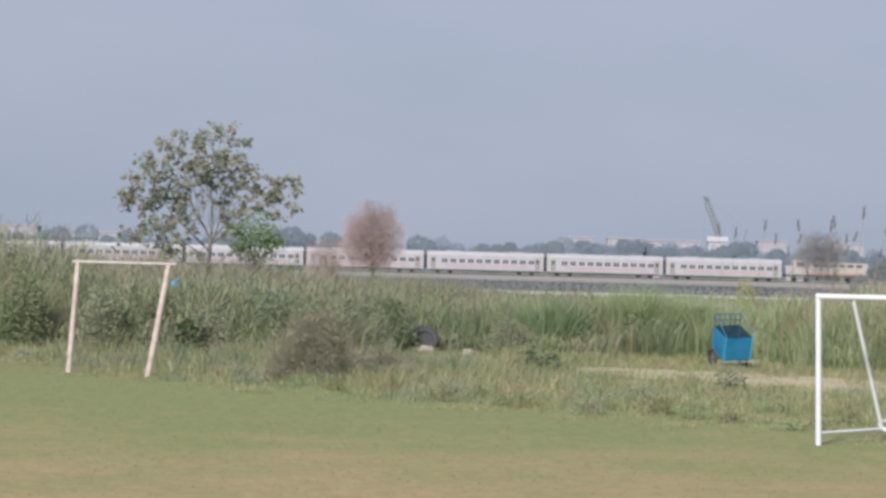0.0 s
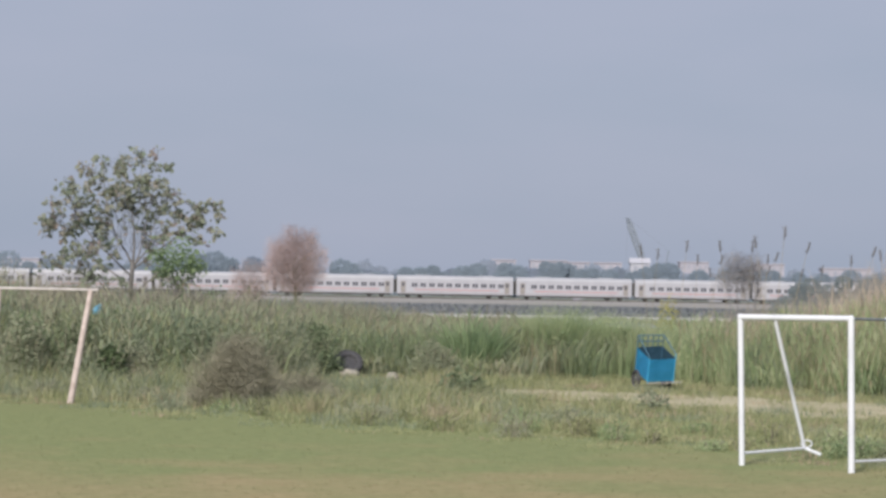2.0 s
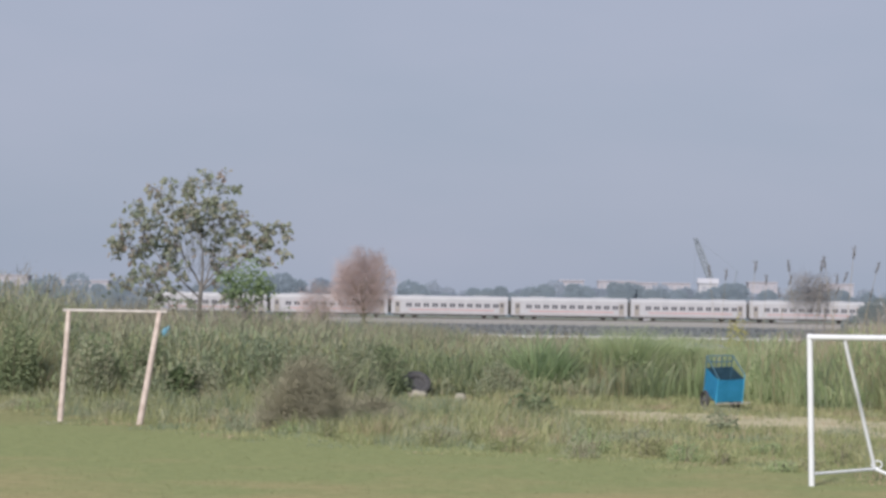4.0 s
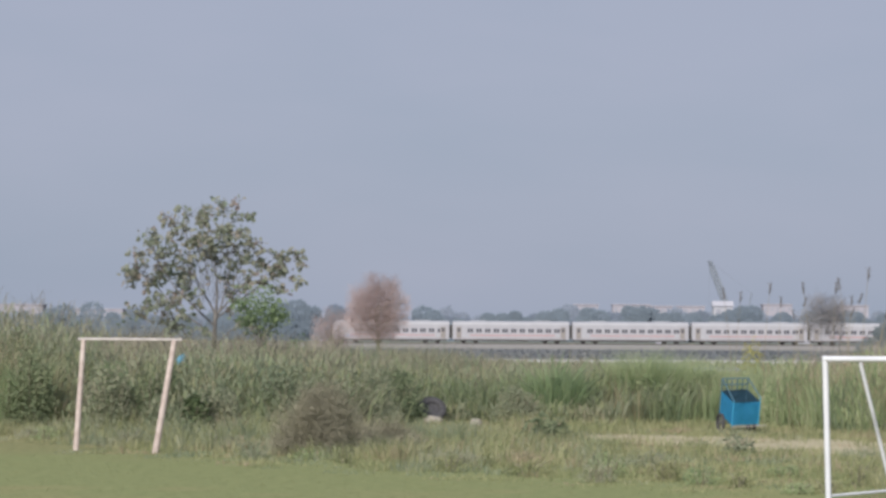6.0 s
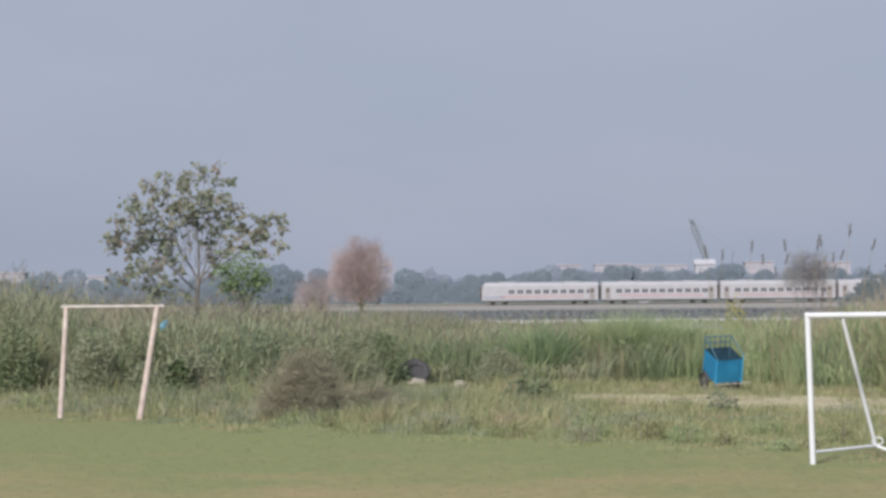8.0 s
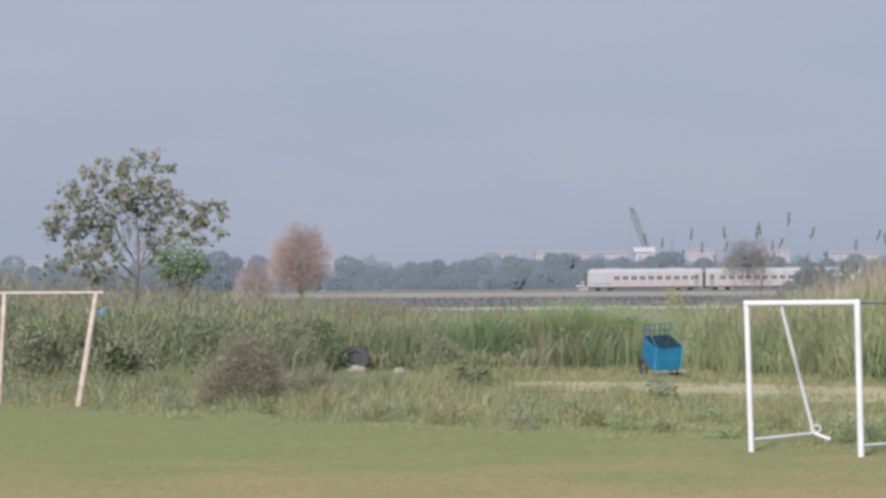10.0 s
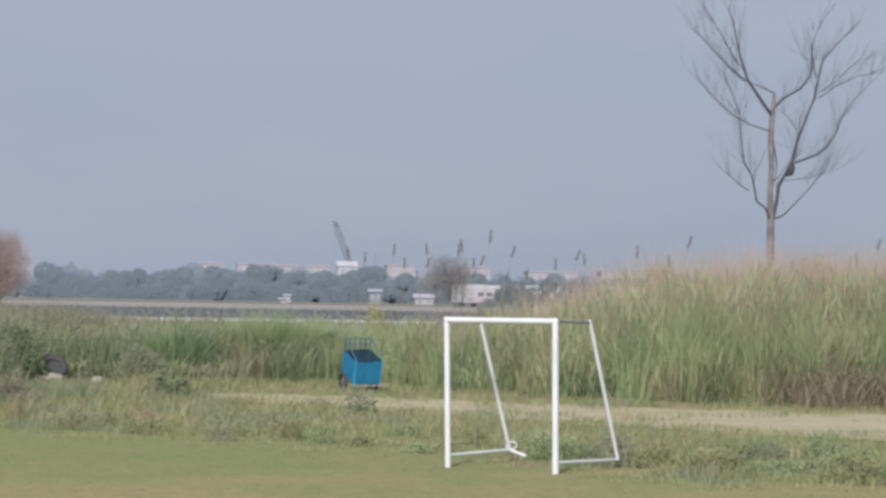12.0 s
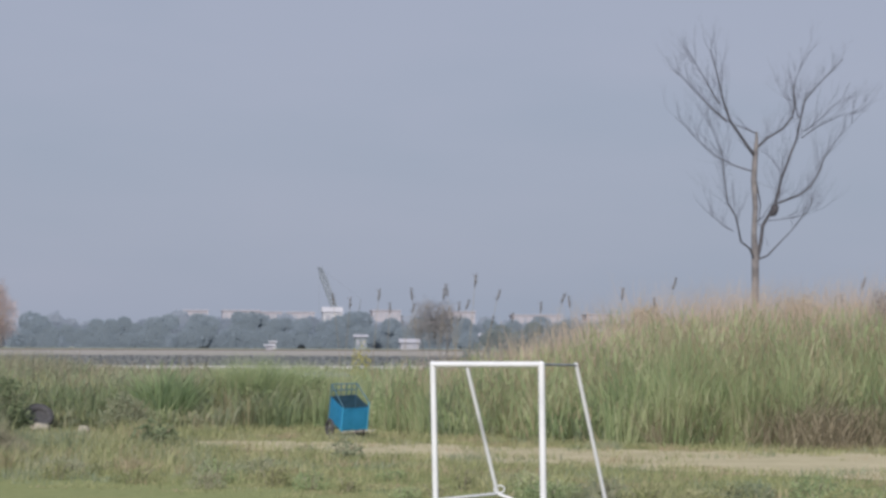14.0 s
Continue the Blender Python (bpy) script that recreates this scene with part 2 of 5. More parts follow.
def ground_material():
    """Lawn, worn turf, dirt track, scrub floor, marsh, sand and railway land along the sheet."""
    m, n, l, b = shader("ground_soil", 0.95, 0, 0.1)
    geo = n.new("ShaderNodeNewGeometry")
    sep = n.new("ShaderNodeSeparateXYZ")
    l.new(geo.outputs["Position"], sep.inputs[0])
    big, small = n.new("ShaderNodeTexNoise"), n.new("ShaderNodeTexNoise")
    big.inputs["Scale"].default_value, small.inputs["Scale"].default_value = 0.5, 6.0
    big.inputs["Detail"].default_value = small.inputs["Detail"].default_value = 6
    l.new(geo.outputs["Position"], big.inputs["Vector"])
    l.new(geo.outputs["Position"], small.inputs["Vector"])

    def math_node(op, a, c, d=None):
        k = n.new("ShaderNodeMath")
        k.operation = op
        for i, v in enumerate((a, c, d)):
            if v is None:
                continue
            if isinstance(v, (int, float)):
                k.inputs[i].default_value = v
            else:
                l.new(v, k.inputs[i])
        return k.outputs[0]
    depth = math_node("MULTIPLY_ADD", big.outputs[0], 9.0, sep.outputs["Y"])       # distance with a ragged edge
    lawn = ramp_node(n, [(0.3, (0.17, 0.195, 0.09)), (0.7, (0.228, 0.252, 0.118))])
    dry = ramp_node(n, [(0.3, (0.27, 0.22, 0.122)), (0.7, (0.34, 0.273, 0.16))])
    scrub = ramp_node(n, [(0.3, (0.16, 0.165, 0.085)), (0.7, (0.25, 0.24, 0.12))])
    for r in (lawn, dry, scrub):
        l.new(small.outputs[0], r.inputs[0])

    def mixed(fac, a, c):
        k = n.new("ShaderNodeMixRGB")
        l.new(fac, k.inputs[0])
        for i, v in ((1, a), (2, c)):
            if isinstance(v, tuple):
                k.inputs[i].default_value = (*v, 1)
            else:
                l.new(v, k.inputs[i])
        return k.outputs[0]

    def step(lo, hi, src):
        k = n.new("ShaderNodeMapRange")
        k.inputs["From Min"].default_value, k.inputs["From Max"].default_value = lo, hi
        l.new(src, k.inputs["Value"])
        return k.outputs[0]
    patchy = math_node("MULTIPLY_ADD", big.outputs[0], 22.0, sep.outputs["Y"])
    c = mixed(step(29, 39, patchy), dry.outputs[0], lawn.outputs[0])
    c = mixed(step(40, 46, depth), c, scrub.outputs[0])
    c = mixed(step(166, 170, depth), c, (0.46, 0.45, 0.43))
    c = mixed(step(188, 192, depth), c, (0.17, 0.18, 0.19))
    c = mixed(step(300, 310, depth), c, (0.285, 0.275, 0.26))
    c = mixed(step(460, 480, depth), c, (0.22, 0.24, 0.20))
    l.new(c, b.inputs["Base Color"])
    bp = n.new("ShaderNodeBump")
    bp.inputs["Strength"].default_value, bp.inputs["Distance"].default_value = 0.15, 0.01
    l.new(small.outputs[0], bp.inputs["Height"])
    l.new(bp.outputs[0], b.inputs["Normal"])
    return m


GROUND = ground_material()
WATER = surface("pool_water", (0.05, 0.06, 0.065), (0.07, 0.08, 0.085), 0.3, 0.08, 0, 0.5, 0.05, 2)
DIRT = surface("pale_dirt", (0.345, 0.315, 0.215), (0.43, 0.385, 0.275), 1.2, 0.95, 0, 0.1, 0.6, 14, (0.27, 0.265, 0.15))


# ---- mesh helpers ----
def mesh_of(name, verts, faces, material, smooth=False):
    me = bpy.data.meshes.new(name)
    me.from_pydata(verts, [], faces)
    me.materials.append(material)
    if smooth:
        me.polygons.foreach_set("use_smooth", [True] * len(me.polygons))
    me.update()
    return me


def part(name, bm, material, parent, label=""):
    me = bpy.data.meshes.new(name)
    bm.to_mesh(me)
    bm.free()
    me.materials.append(material)
    ob = new(name, me)
    ob.parent = parent
    if label:
        ob["label"] = label
    return ob


def piece(name, me, parent, m=None, label=""):
    ob = new(name, me)
    ob.parent = parent
    if m is not None:
        ob.matrix_basis = m
    if label:
        ob["label"] = label
    return ob


def box_bm(size, centre=(0, 0, 0), bevel=0.0, turn=None):
    bm = bmesh.new()
    bmesh.ops.create_cube(bm, size=1)
    bmesh.ops.scale(bm, vec=size, verts=bm.verts)
    if bevel:
        bmesh.ops.bevel(bm, geom=bm.edges[:], offset=bevel, segments=2, affect="EDGES", profile=0.5)
    if turn is not None:
        bmesh.ops.transform(bm, matrix=turn, verts=bm.verts)
    bmesh.ops.translate(bm, vec=centre, verts=bm.verts)
    return bm


def tube_into(bm, points, radii, sides=8):
    """A tapered round tube through the points, closed at both ends."""
    pts = [Vector(p) for p in points]
    rings = []
    for i, p in enumerate(pts):
        d = (pts[min(i + 1, len(pts) - 1)] - pts[max(i - 1, 0)]).normalized()
        a = d.orthogonal().normalized() if i == 0 else (side - d * side.dot(d)).normalized()
        side = a
        c = d.cross(a)
        rings.append([bm.verts.new(p + (a * math.cos(q) + c * math.sin(q)) * radii[i])
                      for q in (2 * math.pi * k / sides for k in range(sides))])
    for r0, r1 in zip(rings, rings[1:]):
        for k in range(sides):
            f = bm.faces.new((r0[k], r0[(k + 1) % sides], r1[(k + 1) % sides], r1[k]))
            f.smooth = True
    for ring in (rings[0][::-1], rings[-1]):        # caps with corners of their own keep the sides evenly shaded
        bm.faces.new([bm.verts.new(v.co) for v in ring])
    return bm


def tube_bm(points, radii, sides=10):
    if isinstance(radii, (int, float)):
        radii = [radii] * len(points)
    return tube_into(bmesh.new(), points, radii, sides)


def thing(name, place, label, category, group="", kind="", turn=0.0):
    ob = new(name)
    ob.empty_display_size = 0.1
    ob.matrix_basis = pose(*place, 0, 0, turn)
    return tagged(ob, label, category, group, kind)


RNG = np.random.default_rng(7)


def blades(name, xy, z0, height, width, lean, material, label, category, wind=(0.0, 0.0), out=None):
    """Grass as bent, tapered blades, one for each place in xy: all one object that nobody could count."""
    n = len(xy)
    yaw = RNG.uniform(0, 2 * np.pi, n)
    side = np.stack([np.cos(yaw), np.sin(yaw), 0 * yaw], 1)
    tip_dir = RNG.uniform(0, 2 * np.pi, n)
    bend = np.stack([np.cos(tip_dir), np.sin(tip_dir), 0 * yaw], 1) * (lean * RNG.uniform(0.2, 1.0, n) * height)[:, None]
    if out is not None:
        bend[:, :2] += out * height[:, None]
    bend[:, 0] += wind[0] * height
    bend[:, 1] += wind[1] * height
    foot = np.column_stack([xy, z0 * np.ones(n) - 0.01])
    mid = foot + bend * 0.32
    mid[:, 2] += height * 0.58
    top = foot + bend
    top[:, 2] += height * (1 - 0.25 * RNG.uniform(0, 1, n) * min(lean, 1))
    w = (width * RNG.uniform(0.7, 1.3, n))[:, None]
    v = np.stack([foot - side * w * 0.5, foot + side * w * 0.5, mid + side * w * 0.45, mid - side * w * 0.45, top], 1).reshape(-1, 3)
    base = (np.arange(n) * 5)[:, None]
    me = bpy.data.meshes.new(name)
    me.vertices.add(5 * n)
    me.vertices.foreach_set("co", v.ravel())
    loops = np.concatenate([base + [0, 1, 2, 3], base + [3, 2, 4]], 1).ravel()
    me.loops.add(7 * n)
    me.loops.foreach_set("vertex_index", loops.astype(np.int32))
    me.polygons.add(2 * n)
    start = np.stack([np.arange(n) * 7, np.arange(n) * 7 + 4], 1).ravel()
    me.polygons.foreach_set("loop_start", start.astype(np.int32))
    me.materials.append(material)
    me.update(calc_edges=True)
    me.validate()
    return tagged(new(name, me), label, category, "", "stuff")


def leaf_cloud(name, centres, size, material, droop=0.5, squash=0.55):
    """Leaves as folded ovals at the centres, turned at random: a mesh of many islands."""
    c = np.asarray(centres, float)
    n = len(c)
    s = (size * RNG.uniform(0.6, 1.35, n))[:, None]
    a = RNG.normal(size=(n, 3))
    a[:, 2] = a[:, 2] * 0.6 - droop
    a /= np.linalg.norm(a, axis=1)[:, None]
    b = np.cross(a, RNG.normal(size=(n, 3)))
    b /= np.linalg.norm(b, axis=1)[:, None]
    k = np.cross(a, b)
    v = np.stack([c, c + a * s * 0.35 + b * s * squash * 0.5 + k * s * 0.10, c + a * s * 0.78 + b * s * squash * 0.36 + k * s * 0.07,
                  c + a * s, c + a * s * 0.78 - b * s * squash * 0.36 + k * s * 0.07, c + a * s * 0.35 - b * s * squash * 0.5 + k * s * 0.10], 1)
    base = (np.arange(n) * 6)[:, None]
    faces = np.concatenate([base + [0, 1, 2, 3], base + [0, 3, 4, 5]], 1).reshape(-1, 4)
    return mesh_of(name, v.reshape(-1, 3).tolist(), faces.tolist(), material)


def spread(n, x0, x1, y0, y1):
    return np.stack([RNG.uniform(x0, x1, n), RNG.uniform(y0, y1, n)], 1)


def lumps(xy, size, seed=0.0):
    """A slow random height over the plan, 0 to 1."""
    return np.array([0.5 + 0.5 * noise.noise((x / size + seed, y / size, seed)) for x, y in xy])


# ---- ground ----
TRACK_Y, TRACK_B = 434.0, radians(3.99)
TRACK_DIR = Vector((math.cos(TRACK_B), math.sin(TRACK_B), 0))
RAIL_Z = 0.35


def lawn_edge(x):
    """How far out the mown grass reaches."""
    return np.interp(x, [-14, -8, -4.5, -0.6, 3.5, 6, 9, 14], [46.5, 42, 36.2, 32.0, 28.2, 24.2, 22.5, 21])


def track_way(x):
    """The middle of the dirt track over the plan."""
    return np.interp(x, [-1, 1.5, 3, 5, 7, 9, 12, 17], [45, 44.5, 43.4, 41.5, 39.5, 37.6, 35.6, 33])


def track_half(x):
    return np.interp(x, [-0.5, 1.5, 3, 5, 8, 12, 17], [0.1, 1.2, 2.4, 3.0, 3.9, 5.0, 6.2])


def build_ground():
    bm = bmesh.new()
    xs = [-2500, -600, -200, -60, -20, -10, 0, 10, 20, 60, 200, 600, 2500]
    ys = [-200, -30, 0, 15, 30, 45, 60, 90, 150, 220, 300, 380, 600, 1200, 4000]
    grid = [[bm.verts.new((x, y, 0)) for x in xs] for y in ys]
    for r0, r1 in zip(grid, grid[1:]):
        for k in range(len(xs) - 1):
            bm.faces.new((r0[k], r0[k + 1], r1[k + 1], r1[k]))
    ob = part("ground", bm, GROUND, None)
    tagged(ob, "flat mown grass field running out to scrub, marsh and railway land", "ground", "", "structure")
    # the worn dirt track, a thin raised sheet
    bm = bmesh.new()
    rows = []
    for i in range(61):
        x = -0.5 + i * 0.30
        y, half = track_way(x), track_half(x) * (1 + 0.3 * noise.noise((x * 0.8, 3, 0)))
        near = 0.4 * noise.noise((x * 1.9, 9, 0))
        rows.append([bm.verts.new((x, y + half * k + near * (1 - abs(k)), 0.006 + 0.02 * (1 - k * k))) for k in (-1, -0.5, 0, 0.5, 1)])
    for r0, r1 in zip(rows, rows[1:]):
        for k in range(4):
            bm.faces.new((r0[k], r1[k], r1[k + 1], r0[k + 1])).smooth = True
    tagged(part("dirt_track", bm, DIRT, None), "pale bare dirt track worn through the grass", "path", "", "structure")


def build_pond():
    """A narrow still pool in the flats."""
    bm = bmesh.new()
    ring = []
    for k in range(28):
        q = 2 * math.pi * k / 28
        r = 1 + 0.25 * noise.noise((math.cos(q) * 1.5, math.sin(q) * 1.5, 2))
        ring.append(bm.verts.new((10.5 + 3.4 * r * math.cos(q), 143 + 20 * r * math.sin(q), 0.02)))
    bm.faces.new(ring)
    tagged(part("water", bm, WATER, None), "still grey-blue pool in the marshy flats", "water", "", "structure")


def build_railway():
    """A low ballast bank with two rails."""
    side = Vector((-TRACK_DIR.y, TRACK_DIR.x, 0))
    o = Vector((0, TRACK_Y, 0))
    bm = bmesh.new()
    prof = [(-7, -0.02), (-3.2, RAIL_Z - 0.22), (-1.7, RAIL_Z - 0.16), (1.7, RAIL_Z - 0.16), (3.2, RAIL_Z - 0.22), (7, -0.02)]
    rows = []
    for s in range(-1200, 1201, 100):
        rows.append([bm.verts.new(o + TRACK_DIR * s + side * a + Vector((0, 0, z))) for a, z in prof])
    for r0, r1 in zip(rows, rows[1:]):
        for k in range(len(prof) - 1):
            bm.faces.new((r0[k], r1[k], r1[k + 1], r0[k + 1]))
    bank = tagged(part("railway_bank", bm, BALLAST, None), "low bank of grey ballast carrying a railway line", "railway", "", "structure")
    for a in (-0.534, 0.534):
        bm = bmesh.new()
        r = [o + TRACK_DIR * s + side * a for s in (-1200, 1200)]
        for z0, z1, w in ((RAIL_Z - 0.16, RAIL_Z - 0.02, 0.03), (RAIL_Z - 0.03, RAIL_Z, 0.07)):
            vs = [bm.verts.new(p + side * q + Vector((0, 0, z))) for p in r for q, z in ((-w / 2, z0), (w / 2, z0), (w / 2, z1), (-w / 2, z1))]
            for k in range(4):
                bm.faces.new((vs[k], vs[(k + 1) % 4], vs[4 + (k + 1) % 4], vs[4 + k]))
        part("rail", bm, RAIL, bank, "dull steel rail")


build_ground()
build_pond()
build_railway()


# ---- the train ----
CAR = 20.6


def body_shell(length, half, z0, z1, r, arch=0.28):
    """The closed shell of a coach: straight sides, rounded cant rail, arched roof; along x."""
    prof = [(-half, z0), (-half, z1 - r)]
    for k in range(1, 9):
        q = math.pi * k / 9
        prof.append((-half * math.cos(q), z1 - r + r * math.sin(q) ** 0.7))
    prof += [(half, z1 - r), (half, z0)]
    bm = bmesh.new()
    ends = [[bm.verts.new((x, y, z)) for y, z in prof] for x in (-length / 2, length / 2)]
    n = len(prof)
    for k in range(n):
        bm.faces.new((ends[0][k], ends[0][(k + 1) % n], ends[1][(k + 1) % n], ends[1][k]))
    bm.faces.new(ends[0][::-1])
    bm.faces.new(ends[1])
    bmesh.ops.recalc_face_normals(bm, faces=bm.faces)
    return bm


def bpy_mesh_of(bm):
    me = bpy.data.meshes.new("pane")
    bm.to_mesh(me)
    bm.free()
    return me


def bogie(parent, x):
    b = part("bogie", box_bm((2.9, 2.1, 0.22), (x, 0, 0.55), 0.04), TRAIN_DARK, parent, "dark steel bogie frame")
    for dx in (-1.05, 1.05):
        for dy in (-0.56, 0.56):
            bm = bmesh.new()
            bmesh.ops.create_cone(bm, cap_ends=True, segments=20, radius1=0.43, radius2=0.41, depth=0.13)
            bmesh.ops.transform(bm, matrix=pose(x + dx, dy, 0.43, 90, 0, 0), verts=bm.verts)
            part("wheel", bm, TRAIN_DARK, b)


def coach(windows, first, tail=False):
    """A passenger coach, its middle over the origin, rails at z 0."""
    label = ("white last coach with a blank generator end and orange band" if tail
             else "white railway coach with dark windows and a thin orange band")
    c = thing("railway_coach", (0, 0, 0), label, "railway coach", "coaches of the train")
    half, z0, z1 = 1.45, 0.62, 3.72
    body, roof = body_shell(20.0, half, z0, z1, 0.55), body_shell(19.8, half - 0.12, z1 - 0.36, z1 + 0.05, 0.40)
    if tail:     # the end of the last coach slopes back to its roof
        bmesh.ops.bisect_plane(body, geom=body.verts[:] + body.edges[:] + body.faces[:], plane_co=(0, 0, 2.5), plane_no=(0, 0, 1))
        for shell in (body, roof):
            for v in shell.verts:
                if v.co.x < -9 and v.co.z > 2.5:
                    v.co.x += 0.62 * (v.co.z - 2.5) ** 1.6 / 1.4
    part("body", body, TRAIN_WHITE, c)
    part("roof", roof, TRAIN_ROOF, c, "pale grey arched roof")
    for k, x in enumerate((-5.5, 5.5)):
        part("roof_unit", box_bm((2.6, 1.5, 0.16), (x, 0, z1 + 0.06), 0.06), TRAIN_ROOF, c)
    part("underframe", box_bm((19.2, 2.6, 0.30), (0, 0, 0.50), 0.03), TRAIN_DARK, c)
    part("battery_box", box_bm((3.6, 2.3, 0.42), (1.2, 0, 0.50), 0.05), TRAIN_DARK, c)
    part("water_tank", box_bm((2.0, 2.2, 0.40), (-3.0, 0, 0.52), 0.08), TRAIN_DARK, c)
    bogie(c, -7.0)
    bogie(c, 7.0)
    pane = box_bm((0.42, 0.03, 0.64), (-0.255, 0, 0), 0.012)
    pane.from_mesh(bpy_mesh_of(box_bm((0.42, 0.03, 0.64), (0.255, 0, 0), 0.012)))
    me = bpy.data.meshes.new("window")
    pane.to_mesh(me)
    pane.free()
    me.materials.append(TRAIN_GLASS)
    for s in (-1, 1):
        for k in range(windows):
            piece("window", me, c, pose(-10 + first + 1.49 * k, s * (half + 0.006), 2.12))
        part("band", box_bm((14.6, 0.02, 0.10), (0.3, s * (half + 0.006), 1.32)), TRAIN_ORANGE, c, "thin orange band")
        part("skirt_line", box_bm((18.6, 0.02, 0.06), (0, s * (half + 0.006), 0.86)), TRAIN_DOOR, c, "grey skirt seam")
        if tail:
            part("blue_band", box_bm((3.6, 0.02, 0.14), (-8.0, s * (half + 0.007), 1.16)), TRAIN_BLUE, c, "short blue band")
        for x in ((8.95,) if tail else (-8.95, 8.95)):
            d = part("door", box_bm((0.86, 0.05, 1.95), (x, s * half, 1.75), 0.02), TRAIN_DOOR, c, "grey entrance door")
            part("door_window", box_bm((0.42, 0.03, 0.62), (x, s * (half + 0.028), 2.2), 0.01), TRAIN_GLASS, d)
    for x in (-10.12, 10.12):
        part("gangway", box_bm((0.36, 1.1, 2.3), (x, 0, 1.95), 0.05), TRAIN_DARK, c, "black rubber gangway")
    return c


def locomotive():
    c = thing("locomotive", (0, 0, 0), "cream diesel locomotive with a long hood and thin orange band", "locomotive", "coaches of the train")
    part("frame", box_bm((15.2, 2.6, 0.35), (0, 0, 1.05), 0.04), TRAIN_DARK, c)
    part("fuel_tank", box_bm((4.0, 2.3, 0.6), (0, 0, 0.6), 0.1), TRAIN_DARK, c)
    hood = part("long_hood", box_bm((10.4, 1.9, 2.2), (1.6, 0, 2.32), 0.15), CREAM, c, "cream engine hood")
    for k in range(6):
        part("grille", box_bm((1.1, 0.04, 0.5), (-2.2 + 1.5 * k, -0.96, 2.9), 0.01), TRAIN_DARK, hood)
    part("band", box_bm((10.3, 1.94, 0.16), (1.6, 0, 1.45), 0.02), TRAIN_ORANGE, c, "thin orange lower band")
    cab = part("cab", box_bm((2.4, 2.7, 2.6), (-5.0, 0, 2.5), 0.15), CREAM, c)
    for s in (-1, 1):
        part("cab_window", box_bm((1.3, 0.04, 0.6), (-5.0, s * 1.355, 3.0), 0.02), TRAIN_GLASS, cab)
    part("short_hood", box_bm((1.3, 1.9, 1.5), (-6.85, 0, 1.97), 0.12), TRAIN_WHITE, c, "white low nose")
    bogie(c, -4.8)
    bogie(c, 4.8)
    return c


CARS = []
tail_car = coach(10, 5.05, True)
CARS.append((tail_car, 0.5 * CAR))
first_car = coach(11, 3.0)
CARS.append((first_car, 1.5 * CAR))
for k in range(2, 8):
    CARS.append((copy_thing(first_car, pose(0, 0, 0)), (k + 0.5) * CAR))
CARS.append((locomotive(), 8 * CAR + 8.0))
SPEED, LAG = 14.306, 113.7


# ---- far distance: woods, buildings, crane ----
def woods_height(x):
    """Crown heights along the belt: rounded humps with dips between them."""
    return np.interp(x, [-170, -115, -106, -95, -80, -60, -48, -40, -28, -17, -8, -3, 9, 17, 25, 33, 41, 46, 54, 61, 67, 76, 90, 250],
                     [6.5, 7, 10, 7, 6, 8, 10.8, 7, 6, 8.5, 6.5, 8.2, 7, 9.8, 8.2, 10.2, 9.4, 7.2, 7.2, 9.9, 9.2, 8.4, 8, 8])


def wood_line(name, y, x0, x1, gain_h, material, label, n, clump, leaf, seed, gap=0.62):
    """A belt of far trees: rounded, uneven crowns, each a shell of many small leaf clumps; one object."""
    rng = np.random.default_rng(seed)
    quads, x = [], x0
    while x < x1:
        w = rng.uniform(0.45, 1.75) * clump
        h = float(woods_height(x)) * gain_h * rng.uniform(0.84, 1.06)
        # several leafy lumps make one crown, over a low dark skirt
        k = 7
        lx, lr = rng.normal(size=k) * 0.42 * w, rng.uniform(0.16, 0.27, k) * h
        lz = np.clip(h * (0.98 - 0.5 * np.abs(lx) / w) * rng.uniform(0.45, 1.0, k), 0.2 * h, h) - lr
        lx[0], lz[0], lx[1], lx[2], lr[1:3], lz[1:3] = 0.0, h - lr[0], -0.4 * w, 0.4 * w, 0.33 * h, 0.2 * h
        who = rng.integers(0, k, n)
        d = rng.normal(size=(n, 3))
        d[:, 1] = -np.abs(d[:, 1])
        d /= np.linalg.norm(d, axis=1)[:, None]
        lump = lr[who] * (1 + rng.normal(size=n) * 0.09)
        c = np.stack([x + lx[who] + 1.25 * lump * d[:, 0], y + rng.uniform(-3, 3) + 0.2 * lump * d[:, 1], np.maximum(0.2, lz[who] + lump * d[:, 2])], 1)
        nrm = d * (0.12, 0.4, 0.12) + (0, -1.0, 0.15) + rng.normal(size=(n, 3)) * 0.22
        a = np.cross(nrm, rng.normal(size=(n, 3)))
        a /= np.linalg.norm(a, axis=1)[:, None]
        b = np.cross(nrm, a)
        b /= np.linalg.norm(b, axis=1)[:, None]
        s = (leaf * rng.uniform(0.5, 1.3, n))[:, None]
        quads.append(np.stack([c - a * s, c - b * s * 0.7, c + a * s, c + b * s * 0.7], 1))
        x += w * gap
    v = np.concatenate(quads).reshape(-1, 3)
    me = mesh_of(name, v.tolist(), np.arange(len(v)).reshape(-1, 4).tolist(), material)
    return tagged(new(name, me), label, "woods", "", "stuff")


